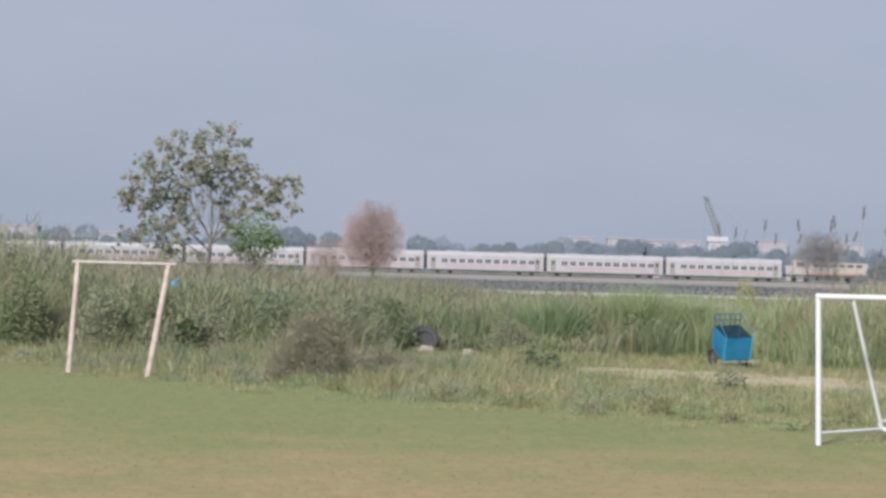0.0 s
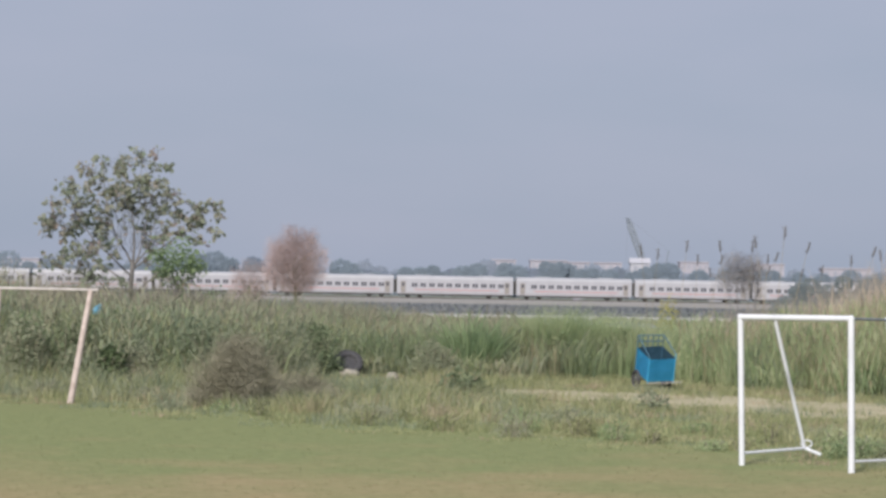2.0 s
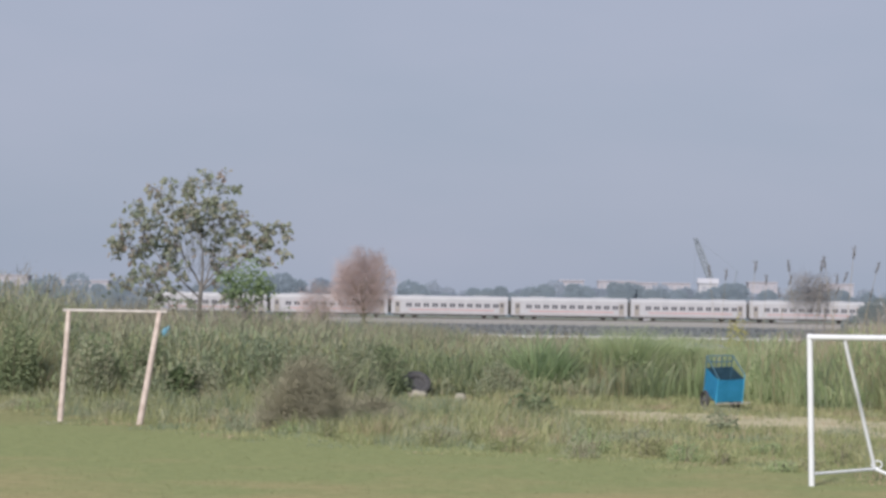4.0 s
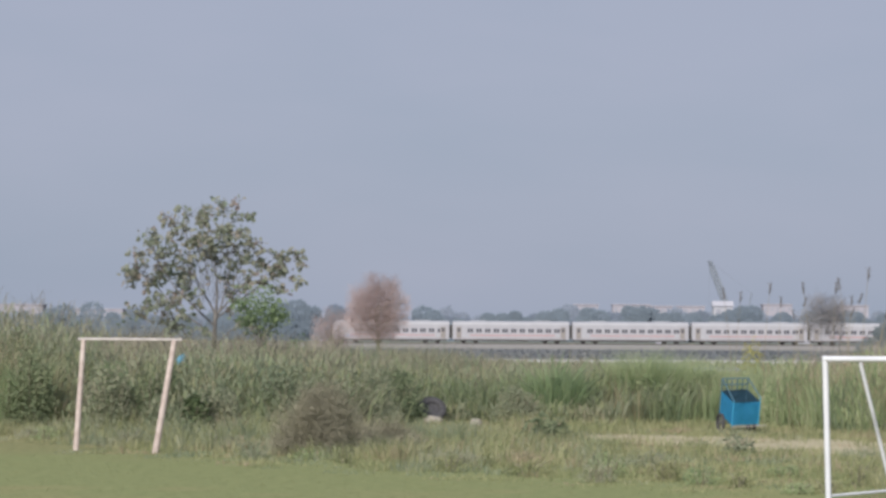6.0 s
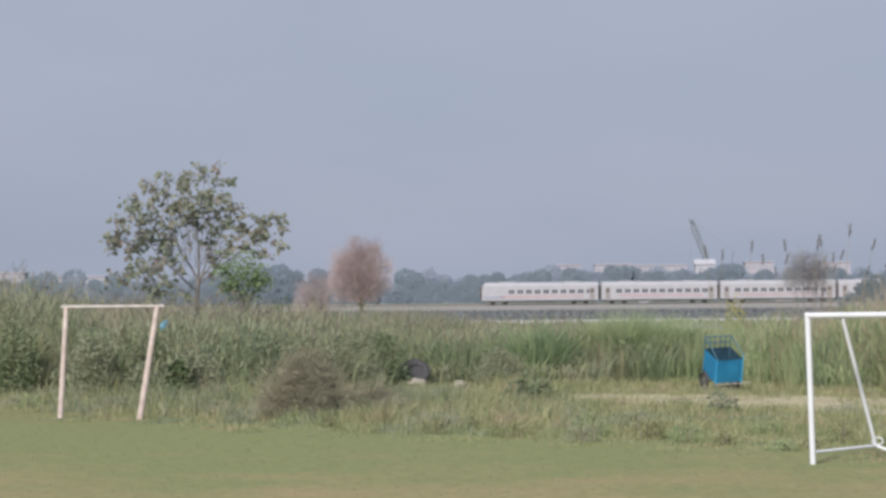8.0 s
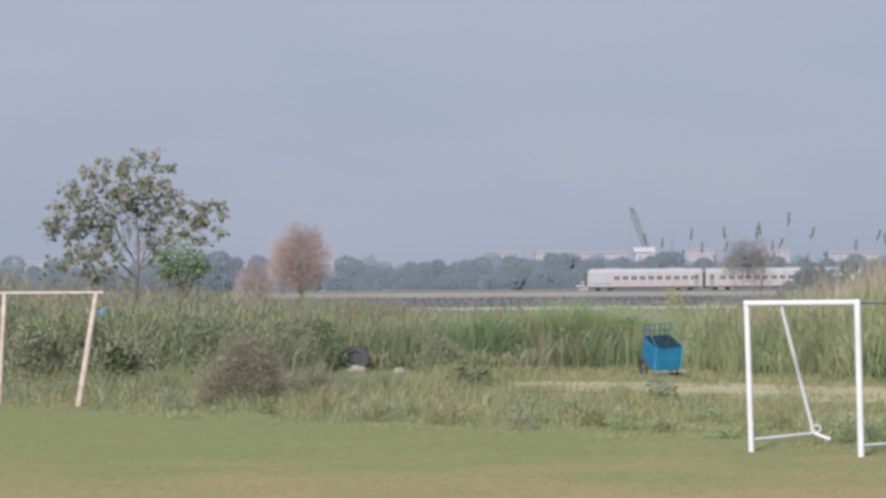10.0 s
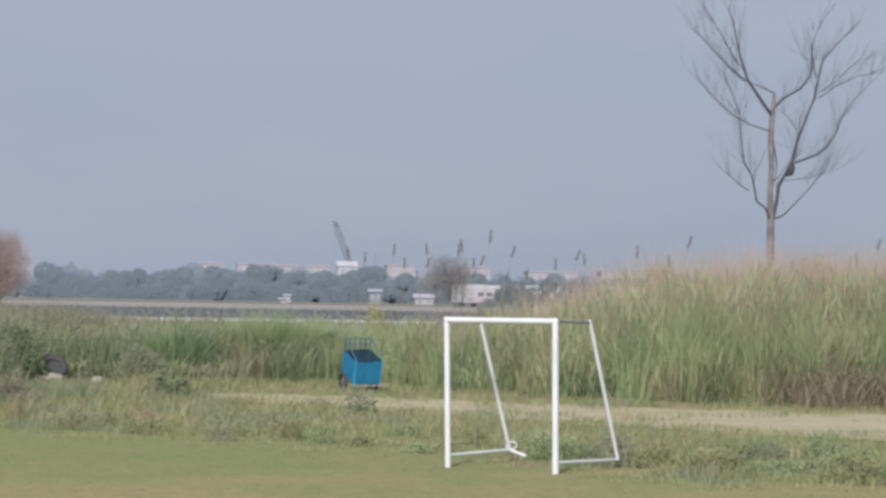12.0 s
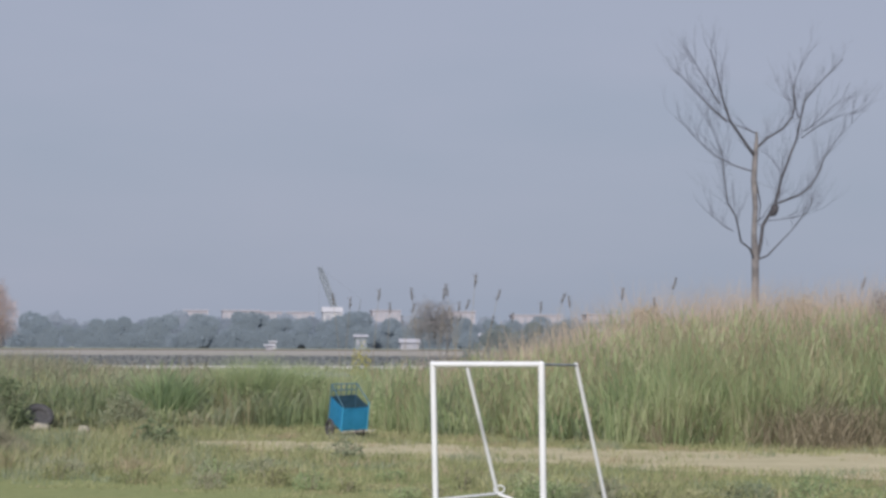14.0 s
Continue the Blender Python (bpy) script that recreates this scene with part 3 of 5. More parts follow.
# haze sits in each belt's colour, paler behind the front one
wood_line("hazed_far_woods", 640, -170, 250, 1.0, WOODS, "hazy blue-green belt of trees beyond the railway", 3600, 7.0, 0.31, 3, 0.62)
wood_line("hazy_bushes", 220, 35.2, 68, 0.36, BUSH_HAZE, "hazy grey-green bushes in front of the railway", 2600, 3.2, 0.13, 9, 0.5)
wood_line("hazed_far_woods", 760, -210, 300, 0.92, WOODS_MID, "paler hazy trees showing between the nearer crowns", 1500, 8.0, 0.6, 4, 0.6)
wood_line("hazed_far_woods", 980, -300, 420, 1.35, WOODS_FAR, "pale hazy row of trees on the skyline", 900, 11, 1.0, 5)


def far_building(x, y, w, d, h, wall, storeys, bays, label, gable=0.0):
    b = thing("far_building", (x, y, 0), label, "building", "far buildings")
    body = part("wall", box_bm((w, d, h), (0, 0, h / 2)), wall, b)
    if gable:
        bm = bmesh.new()
        vs = [bm.verts.new(v) for v in ((-w / 2 - .4, -d / 2 - .4, h), (w / 2 + .4, -d / 2 - .4, h), (w / 2 + .4, d / 2 + .4, h), (-w / 2 - .4, d / 2 + .4, h),
                                        (-w / 2 - .4, 0, h + gable), (w / 2 + .4, 0, h + gable))]
        for f in ((0, 1, 5, 4), (2, 3, 4, 5), (0, 4, 3), (1, 2, 5), (3, 2, 1, 0)):
            bm.faces.new([vs[k] for k in f])
        part("roof", bm, FAR_WHITE if wall is FAR_WHITE else FAR_ROOF, b)
    else:
        part("roof", box_bm((w + 0.8, d + 0.8, 0.6), (0, 0, h + 0.3), 0.1), FAR_PINK, b)
    pane = box_bm((w / bays * 0.45, 0.2, h / storeys * 0.45))
    me = bpy.data.meshes.new("window")
    pane.to_mesh(me)
    pane.free()
    me.materials.append(FAR_PANE)
    for i in range(storeys):
        for k in range(bays):
            piece("window", me, b, pose((k + 0.5) * w / bays - w / 2, -d / 2 - 0.02, (i + 0.55) * h / storeys))
    return b


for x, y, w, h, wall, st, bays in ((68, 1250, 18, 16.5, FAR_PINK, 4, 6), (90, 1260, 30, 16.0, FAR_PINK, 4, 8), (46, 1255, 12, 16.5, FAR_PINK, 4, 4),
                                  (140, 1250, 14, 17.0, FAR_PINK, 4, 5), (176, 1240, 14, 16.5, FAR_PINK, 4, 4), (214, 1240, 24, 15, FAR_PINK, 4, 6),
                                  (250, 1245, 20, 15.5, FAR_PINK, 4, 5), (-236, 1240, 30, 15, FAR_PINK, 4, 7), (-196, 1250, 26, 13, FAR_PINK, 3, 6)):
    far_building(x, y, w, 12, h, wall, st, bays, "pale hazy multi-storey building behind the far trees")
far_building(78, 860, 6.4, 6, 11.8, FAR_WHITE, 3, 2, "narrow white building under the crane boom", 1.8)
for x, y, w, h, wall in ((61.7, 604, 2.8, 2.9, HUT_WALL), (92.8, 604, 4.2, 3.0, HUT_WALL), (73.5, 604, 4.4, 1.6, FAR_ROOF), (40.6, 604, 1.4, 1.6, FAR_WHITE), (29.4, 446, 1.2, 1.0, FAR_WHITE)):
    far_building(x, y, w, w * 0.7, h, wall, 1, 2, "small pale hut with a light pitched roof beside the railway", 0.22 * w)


def crawler_crane():
    """A lattice boom leaning over a cab on tracks, far beyond the trees."""
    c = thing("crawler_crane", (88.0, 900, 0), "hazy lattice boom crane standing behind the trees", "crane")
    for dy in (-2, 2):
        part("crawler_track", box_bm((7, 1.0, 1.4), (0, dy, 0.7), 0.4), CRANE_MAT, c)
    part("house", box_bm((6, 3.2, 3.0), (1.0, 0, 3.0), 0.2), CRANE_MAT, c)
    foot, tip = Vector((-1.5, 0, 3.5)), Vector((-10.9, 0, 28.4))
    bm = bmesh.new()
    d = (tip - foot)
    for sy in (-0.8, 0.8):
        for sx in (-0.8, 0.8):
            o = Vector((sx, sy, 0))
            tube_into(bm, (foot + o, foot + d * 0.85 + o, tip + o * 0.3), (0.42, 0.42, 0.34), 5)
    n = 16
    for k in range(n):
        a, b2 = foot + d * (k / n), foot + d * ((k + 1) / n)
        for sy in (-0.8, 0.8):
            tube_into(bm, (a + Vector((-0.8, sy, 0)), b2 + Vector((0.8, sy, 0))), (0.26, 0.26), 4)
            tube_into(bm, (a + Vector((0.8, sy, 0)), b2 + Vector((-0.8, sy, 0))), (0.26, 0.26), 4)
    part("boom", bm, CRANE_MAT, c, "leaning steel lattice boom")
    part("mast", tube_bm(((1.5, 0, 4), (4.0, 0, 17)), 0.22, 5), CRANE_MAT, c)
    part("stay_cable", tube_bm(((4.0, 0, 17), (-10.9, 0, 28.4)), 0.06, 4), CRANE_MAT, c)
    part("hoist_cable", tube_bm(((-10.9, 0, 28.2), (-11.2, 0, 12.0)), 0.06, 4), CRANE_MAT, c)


crawler_crane()


# ---- trees ----
def grow(bm, tips, p, d, length, r, depth, rnd, spread_deg=35, up=0.15, kids=3, sides=5):
    """A limb that bends and forks; its ends go into tips."""
    pts, radii, q, v = [p.copy()], [r], p.copy(), d.normalized()
    n = 4
    for i in range(n):
        v = (v + Vector((rnd.uniform(-1, 1), rnd.uniform(-1, 1), rnd.uniform(-1, 1))) * 0.16 + Vector((0, 0, up * 0.4))).normalized()
        q = q + v * (length / n)
        pts.append(q.copy())
        radii.append(r * (1 - 0.62 * (i + 1) / n))
    tube_into(bm, pts, radii, sides)
    if depth == 0:
        tips.append((pts[-1], v))
        tips.append((pts[2], v))
        return
    for k in range(kids):
        i = rnd.choice((2, 3, 4)) if k else 4
        axis = v.orthogonal().normalized()
        axis.rotate(Matrix.Rotation(rnd.uniform(0, 2 * math.pi), 3, v))
        w = v.copy()
        w.rotate(Matrix.Rotation(radians(rnd.uniform(0.4, 1) * spread_deg), 3, axis))
        grow(bm, tips, pts[i], w + Vector((0, 0, up)), length * rnd.uniform(0.5, 0.75), radii[i] * 0.8, depth - 1, rnd, spread_deg, up, kids, max(3, sides - 1))


def bough(bm, cs, rnd, way, r, clumps, thick):
    """A limb along its way (sideways, up), with leaf clumps (sideways, up, radius) hung on twigs from its nearest point."""
    depth = rnd.uniform(-0.5, 0.5)
    pts = [Vector((x, depth * k / len(way), z)) for k, (x, z) in enumerate(way)]
    tube_into(bm, pts, [r * (1 - 0.7 * k / (len(pts) - 1)) for k in range(len(pts))], 6)
    for x, z, size in clumps:
        c = Vector((x, depth * rnd.uniform(0.6, 1.4) + rnd.uniform(-0.25, 0.25), z))
        a = min(pts[1:], key=lambda p: (p - c).length)
        mid = a.lerp(c, 0.5) + Vector((0, 0, 0.06))
        tube_into(bm, (a, mid, c), (0.010, 0.007, 0.005), 4)
        for _ in range(max(4, int(size * 37))):
            e = c + Vector((rnd.gauss(0, 0.58), rnd.gauss(0, 0.65), rnd.gauss(0.05, 0.54))) * size
            tube_into(bm, (c.lerp(mid, rnd.random() * 0.6), e), (0.005, 0.003), 3)
            for _ in range(thick):
                cs.append(tuple(e + Vector((rnd.gauss(0, 0.065), rnd.gauss(0, 0.065), rnd.gauss(-0.02, 0.06)))))


def leafy_tree():
    """The open-crowned tree: a thin forked stem, bare inside, with leaf clumps at the ends of its limbs."""
    rnd = random.Random(5)
    t = thing("leafy_tree", (-6.82, 62.0, -0.0), "open-crowned tree with large olive and browning leaves", "tree")
    t.scale = (1.03, 1.0, 0.975)
    bm, cs = bmesh.new(), []
    tube_into(bm, ((0.0, 0, -0.05), (0.0, 0, 1.0), (-0.03, 0, 1.8), (0, 0, 2.35)), (0.07, 0.06, 0.052, 0.05), 8)
    bough(bm, cs, rnd, ((0, 2.3), (-0.17, 2.65), (-0.4, 3.0), (-0.62, 3.6), (-0.75, 4.5)), 0.032,
          ((-0.76, 4.85, 0.30), (-1.2, 4.8, 0.14), (-0.88, 4.5, 0.26), (-0.55, 4.2, 0.2), (-0.35, 4.08, 0.28)), 6)
    bough(bm, cs, rnd, ((0, 2.3), (0.03, 2.75), (0.02, 3.2), (-0.05, 3.7), (0.12, 4.4)), 0.036,
          ((0.2, 5.0, 0.32), (-0.28, 4.8, 0.26), (-0.14, 4.42, 0.34), (0.34, 4.62, 0.34), (0.76, 4.88, 0.10), (0.62, 4.3, 0.22), (0.06, 4.15, 0.32), (-0.07, 3.7, 0.2)), 6)
    bough(bm, cs, rnd, ((0, 2.2), (0.14, 2.6), (0.24, 3.1), (0.34, 3.7)), 0.028,
          ((0.42, 3.95, 0.26), (0.2, 3.28, 0.14), (0.32, 2.9, 0.10), (0.45, 3.55, 0.14)), 5)
    bough(bm, cs, rnd, ((0, 2.0), (-0.5, 2.5), (-0.95, 2.95), (-1.35, 3.6)), 0.03,
          ((-1.38, 4.25, 0.26), (-1.45, 3.9, 0.32), (-1.1, 3.85, 0.28), (-1.8, 3.85, 0.16), (-0.78, 3.6, 0.2)), 6)
    bough(bm, cs, rnd, ((-0.03, 1.8), (-0.6, 2.2), (-1.1, 2.6), (-1.6, 3.2)), 0.028,
          ((-1.8, 3.4, 0.32), (-1.4, 3.45, 0.32), (-0.98, 3.3, 0.30), (-2.0, 3.25, 0.22), (-1.45, 3.05, 0.27), (-1.1, 2.9, 0.2), (-0.75, 3.1, 0.2), (-2.12, 3.4, 0.12)), 6)
    bough(bm, cs, rnd, ((0.02, 2.3), (0.5, 2.9), (0.95, 3.4), (1.4, 3.75)), 0.028,
          ((1.04, 4.0, 0.22), (1.4, 3.82, 0.24), (1.8, 3.9, 0.17), (0.82, 4.15, 0.14), (1.95, 3.65, 0.1), (1.5, 3.66, 0.2), (1.1, 3.6, 0.26)), 6)
    bough(bm, cs, rnd, ((0.01, 2.2), (0.45, 2.6), (0.85, 2.9), (1.3, 3.2)), 0.024,
          ((1.4, 3.35, 0.2), (1.97, 3.2, 0.10), (1.1, 3.12, 0.2), (0.7, 3.05, 0.18), (1.52, 2.95, 0.15), (0.5, 2.7, 0.13)), 6)
    bough(bm, cs, rnd, ((-0.4, -0.02), (-0.5, 1.2), (-0.62, 1.7), (-0.98, 2.2), (-1.1, 2.5)), 0.03,
          ((-1.88, 2.28, 0.26), (-0.98, 2.5, 0.22), (-1.2, 2.3, 0.2), (-0.42, 2.48, 0.14), (-0.25, 1.95, 0.12), (-0.98, 1.95, 0.22), (-1.35, 2.65, 0.24), (-1.6, 2.5, 0.18), (-0.75, 2.2, 0.16), (-0.5, 2.8, 0.14), (-1.2, 1.75, 0.16)), 5)
    bough(bm, cs, rnd, ((0.02, 1.55), (0.3, 1.85), (0.52, 2.05), (0.7, 2.2)), 0.022, ((0.85, 2.35, 0.18), (0.55, 2.15, 0.12), (0.35, 2.45, 0.12), (0.9, 2.0, 0.16)), 5)
    for _ in range(150):     # a lacework of thin twigs inside the open crown
        q, h = rnd.uniform(-0.9, 0.8), rnd.uniform(2.6, 3.9)
        a = Vector((q * 0.7, rnd.uniform(-0.4, 0.4), h))
        b2 = a + Vector((q * 0.3 + rnd.gauss(0, 0.12), rnd.gauss(0, 0.15), rnd.uniform(0.2, 0.5)))
        tube_into(bm, (a, a.lerp(b2, 0.5) + Vector((rnd.gauss(0, 0.03), 0, 0)), b2), (0.007, 0.006, 0.003), 3)
        if rnd.random() < 0.3:
            cs += [tuple(b2 + Vector((rnd.gauss(0, 0.05), rnd.gauss(0, 0.05), rnd.gauss(0, 0.05)))) for _ in range(3)]
    part("trunk", bm, BARK, t)
    piece("crown", leaf_cloud("crown", cs, 0.135, LEAF_OLIVE, 0.55, 0.72), t, None, "sparse olive and brown leaves")


def young_tree():
    rnd = random.Random(8)
    t = thing("young_tree", (-5.35, 58.0, 0), "young tree with fresh green leaves beside the larger one", "tree")
    bm, cs = bmesh.new(), []
    tube_into(bm, ((0, 0, -0.05), (0.03, 0, 1.1), (-0.02, 0, 2.1)), (0.04, 0.035, 0.025), 6)
    for x, z, size in ((-0.42, 2.45, 0.26), (0.02, 2.6, 0.42), (0.3, 2.4, 0.32), (-0.15, 2.25, 0.34), (0.25, 2.1, 0.26), (-0.3, 2.1, 0.2), (0.5, 2.2, 0.2), (0.05, 1.85, 0.25)):
        c = Vector((x, rnd.uniform(-0.3, 0.3), z))
        tube_into(bm, ((0, 0, 1.3 + 0.25 * size), (x * 0.5, c.y * 0.5, z - 0.3), c), (0.014, 0.01, 0.005), 4)
        for _ in range(int(size * 560)):
            cs.append(tuple(c + Vector((rnd.gauss(0, 0.5), rnd.gauss(0, 0.5), rnd.gauss(0, 0.45))) * size))
    part("trunk", bm, BARK, t)
    piece("crown", leaf_cloud("crown", cs, 0.085, LEAF_FRESH, 0.3, 0.6), t, None, "dense fresh green leaves")


def dry_tree(x, y, size, count, label):
    """A feathery dead shrub tree of countless fine twigs."""
    rnd = random.Random(11)
    t = thing("dry_tree", (x, y, 0), label, "tree")
    t.scale = (size, size, size)
    bm, tips = bmesh.new(), []
    tube_into(bm, ((0, 0, -0.05), (0.02, 0, 0.9), (-0.05, 0, 1.7)), (0.065, 0.055, 0.045), 7)
    for k in range(9):
        q = k * 2.4
        grow(bm, tips, Vector((-0.03, 0, 1.2 + 0.06 * k)), Vector((math.cos(q) * 0.8, math.sin(q) * 0.8, 0.9)), 0.68, 0.028, 2, rnd, 42, 0.08, 3, 5)
    part("trunk", bm, TWIG_GREY, t, "dark slender trunk and limbs")
    vs, fs = [], []
    while len(fs) < count:
        u = Vector((rnd.uniform(-1, 1), rnd.uniform(-1, 1), rnd.uniform(-0.75, 1)))
        edge = 0.86 + 0.22 * noise.noise(u * 2.2)
        if rnd.random() > min(1.0, max(0.0, (edge * 1.25 - u.length) / 0.5)):
            continue
        b0 = Vector((u.x * 0.92 - 0.04, u.y * 0.85, 2.15 + u.z * (1.1 if u.z > 0 else 1.0)))
        d = (u * 0.8 + Vector((rnd.gauss(0, 0.5), rnd.gauss(0, 0.5), rnd.gauss(0.45, 0.4)))).normalized() * rnd.uniform(0.08, 0.22)
        s = d.orthogonal().normalized() * 0.0034
        i = len(vs)
        vs += [b0 - s, b0 + s, b0 + d]
        fs.append((i, i + 1, i + 2))
    piece("crown", mesh_of("crown", [tuple(v) for v in vs], fs, TWIG), t, None, "haze of fine reddish-brown twigs")


def bare_tree():
    """A tall dead tree: a pale stem forked low down, crooked dark limbs and many thin twigs."""
    rnd = random.Random(3)
    t = thing("bare_tree", (14.75, 56.0, 0), "tall leafless dead tree with steep forked limbs", "tree")
    bm = bmesh.new()
    tube_into(bm, ((0.03, 0, -0.05), (0.0, 0, 2.2), (0.0, 0, 3.3), (0.0, 0, 3.75), (-0.03, 0, 4.3), (0.0, 0, 4.9), (-0.03, 0.02, 5.5), (0.0, 0, 6.1), (0.03, 0, 6.4), (0.03, 0, 6.62)),
              (0.085, 0.075, 0.085, 0.085, 0.062, 0.06, 0.066, 0.062, 0.045, 0.025), 9)
    part("trunk", bm, BARK_PALE, t, "bleached grey trunk")
    main = (  # thickness, then way points (sideways, up)
        (0.050, (0, 6.05), (-0.3, 6.4), (-0.66, 6.85), (-0.85, 7.3), (-1.02, 7.85), (-1.2, 8.4)),
        (0.040, (0.03, 6.25), (0.33, 6.5), (0.78, 6.75), (1.07, 7.05), (1.18, 7.3), (1.24, 7.85), (1.5, 8.4)),
        (0.056, (0.02, 3.65), (0.14, 4.1), (0.2, 4.5), (0.37, 4.75), (0.52, 5.0), (0.68, 5.55), (0.9, 6.1), (1.08, 6.5), (1.2, 7.0), (1.3, 7.4), (1.7, 7.85), (2.25, 8.4)),
        (0.034, (0.52, 5.0), (1.06, 5.2), (1.35, 5.4), (1.62, 5.8), (1.72, 6.05), (2.05, 6.5), (2.5, 6.95)),
        (0.032, (0.0, 3.65), (-0.17, 3.95), (-0.42, 4.1), (-0.52, 4.4), (-0.62, 4.65), (-0.85, 4.95), (-0.96, 5.5), (-1.05, 6.0), (-1.25, 6.4), (-1.45, 6.75)))
    side = (
        (0.026, (-0.66, 6.85), (-0.95, 7.15), (-1.2, 7.5), (-1.42, 7.8), (-1.6, 8.05)),
        (0.020, (-0.85, 7.25), (-1.08, 7.6), (-1.4, 8.1), (-1.6, 8.4)),
        (0.022, (0.0, 6.6), (-0.28, 6.72), (-0.66, 6.85)),
        (0.022, (0.0, 5.7), (-0.42, 5.85), (-0.78, 6.05), (-1.05, 6.3), (-1.25, 6.55), (-1.45, 6.85)),
        (0.018, (1.08, 6.5), (1.4, 6.75), (1.9, 7.0), (2.5, 7.1)),
        (0.016, (1.15, 6.65), (1.45, 6.9), (1.8, 7.25)))
    low = (
        (0.030, (0.02, 3.7), (0.3, 3.8), (0.56, 4.05), (0.92, 4.4), (1.35, 4.9), (1.5, 5.3)),
        (0.014, (1.02, 6.95), (0.95, 7.35), (0.8, 7.5)),
        (0.014, (0.55, 5.1), (0.66, 5.65), (0.5, 6.1)),
        (0.030, (0.0, 5.55), (0.18, 5.0), (0.2, 4.5)),
        (0.022, (0.0, 4.55), (0.25, 4.7), (0.48, 5.0)),
        (0.012, (0.3, 4.6), (0.8, 4.65), (1.3, 4.8)),
        (0.014, (-0.52, 4.35), (-0.75, 4.5), (-0.95, 4.7)))
    limbs, twigs, tips = bmesh.new(), bmesh.new(), []
    for r, *way in main + side + low:
        bend = rnd.uniform(-0.25, 0.25)
        pts = [Vector((x, bend * k, z)) for k, (x, z) in enumerate(way)]
        n = len(pts) - 1
        tube_into(limbs, pts, [r * 0.8 * (1 - 0.82 * k / n) for k in range(n + 1)], 6)
        for i in range(1, n + 1):
            for _ in range(5 if r > 0.025 else 4):
                d = (pts[i] - pts[i - 1]).normalized() + Vector((rnd.uniform(-0.7, 0.7), rnd.uniform(-0.7, 0.7), rnd.uniform(-0.1, 0.5)))
                a = pts[i - 1].lerp(pts[i], rnd.random())
                if a.z < 4.3 or (abs(a.x) < 0.5 and rnd.random() < 0.7):
                    continue
                grow(twigs, tips, a, d, rnd.uniform(0.3, 0.7), 0.0055, 2, rnd, 38, 0.2, 3, 3)
    part("limb", limbs, BARK_DARK, t, "crooked dark grey limbs")
    part("twig_crown", twigs, BARK_DARK, t, "fine bare twigs")
    bm = bmesh.new()
    bmesh.ops.create_icosphere(bm, subdivisions=3, radius=0.085)
    for v in bm.verts:
        v.co *= 1 + 0.9 * noise.noise(v.co * 9)
        v.co.z *= 2.1
        v.co.x += v.co.z * 0.35
    bmesh.ops.translate(bm, vec=(0.46, 0.1, 4.88), verts=bm.verts)
    part("burr", bm, BARK_DARK, t, "dark knot of broken wood")


leafy_tree()
young_tree()
dry_tree(-3.84, 85.0, 1.17, 20000, "leafless feathery tree of fine reddish-brown twigs")
dry_tree(-5.55, 88.0, 0.84, 7500, "smaller leafless feathery tree of brown twigs")
bare_tree()


# ---- goals ----
def joint(parent, p, r, material):
    bm = bmesh.new()
    bmesh.ops.create_uvsphere(bm, u_segments=10, v_segments=8, radius=r)
    bmesh.ops.translate(bm, vec=p, verts=bm.verts)
    for f in bm.faces:
        f.smooth = True
    part("elbow", bm, material, parent)


def white_goal():
    g = thing("football_goal", (3.53, 26.6, 0), "small white-painted steel pipe football goal without a net", "goal")
    a, b2 = Vector((0, 0, 0)), Vector((1.0, -0.9, 0))
    deep = Vector((0.67, 0.74, 0))
    up = Vector((0, 0, 1.57))
    at, bt = a + up + Vector((-0.04, 0, -0.008)), b2 + up + Vector((-0.028, 0, 0.002))
    part("post", tube_bm((a - Vector((0, 0, 0.05)), at), 0.031, 14), WHITE_PAINT, g)
    part("post", tube_bm((b2 - Vector((0, 0, 0.05)), bt), 0.034, 14), WHITE_PAINT, g)
    part("crossbar", tube_bm((at, bt), 0.031, 14), WHITE_PAINT, g)
    for p in (at, bt):
        joint(g, p, 0.036, WHITE_PAINT)
    lt, rt = at + deep * 0.64 - Vector((0, 0, 0.03)), bt + deep * 0.68 - Vector((0, 0, 0.01))
    lb, rb = a + deep * 1.19 + Vector((0, 0, 0.136)), b2 + deep * 1.25 + Vector((0, 0, 0.095))
    part("top_bar", tube_bm((at, lt), 0.012, 8), GREY_PIPE, g, "thin grey top bar")
    part("top_bar", tube_bm((bt, rt), 0.014, 8), GREY_PIPE, g, "thin grey top bar")
    part("back_stay", tube_bm((lt + Vector((0, 0, 0.02)), lb), 0.021, 10), WHITE_PAINT, g)
    part("back_stay", tube_bm((rt + Vector((0, 0, 0.02)), rb), 0.021, 10), WHITE_PAINT, g)
    part("ground_bar", tube_bm((a + Vector((0, 0, 0.125)), lb), 0.017, 10), WHITE_PAINT, g)
    part("ground_bar", tube_bm((b2 + Vector((0, 0, 0.115)), rb), 0.015, 10), WHITE_PAINT, g)
    part("stub", tube_bm((lb, lb + Vector((0.17, -0.05, -0.065))), 0.019, 10), WHITE_PAINT, g, "bent white pipe stub")
    ring = [lb + Vector((0.06 * math.cos(q) + 0.02, 0, 0.05 + 0.04 * math.sin(q))) for q in (2 * math.pi * k / 12 for k in range(13))]
    part("loop", tube_bm(ring, 0.008, 6), WHITE_PAINT, g, "loop of white wire")
    return g


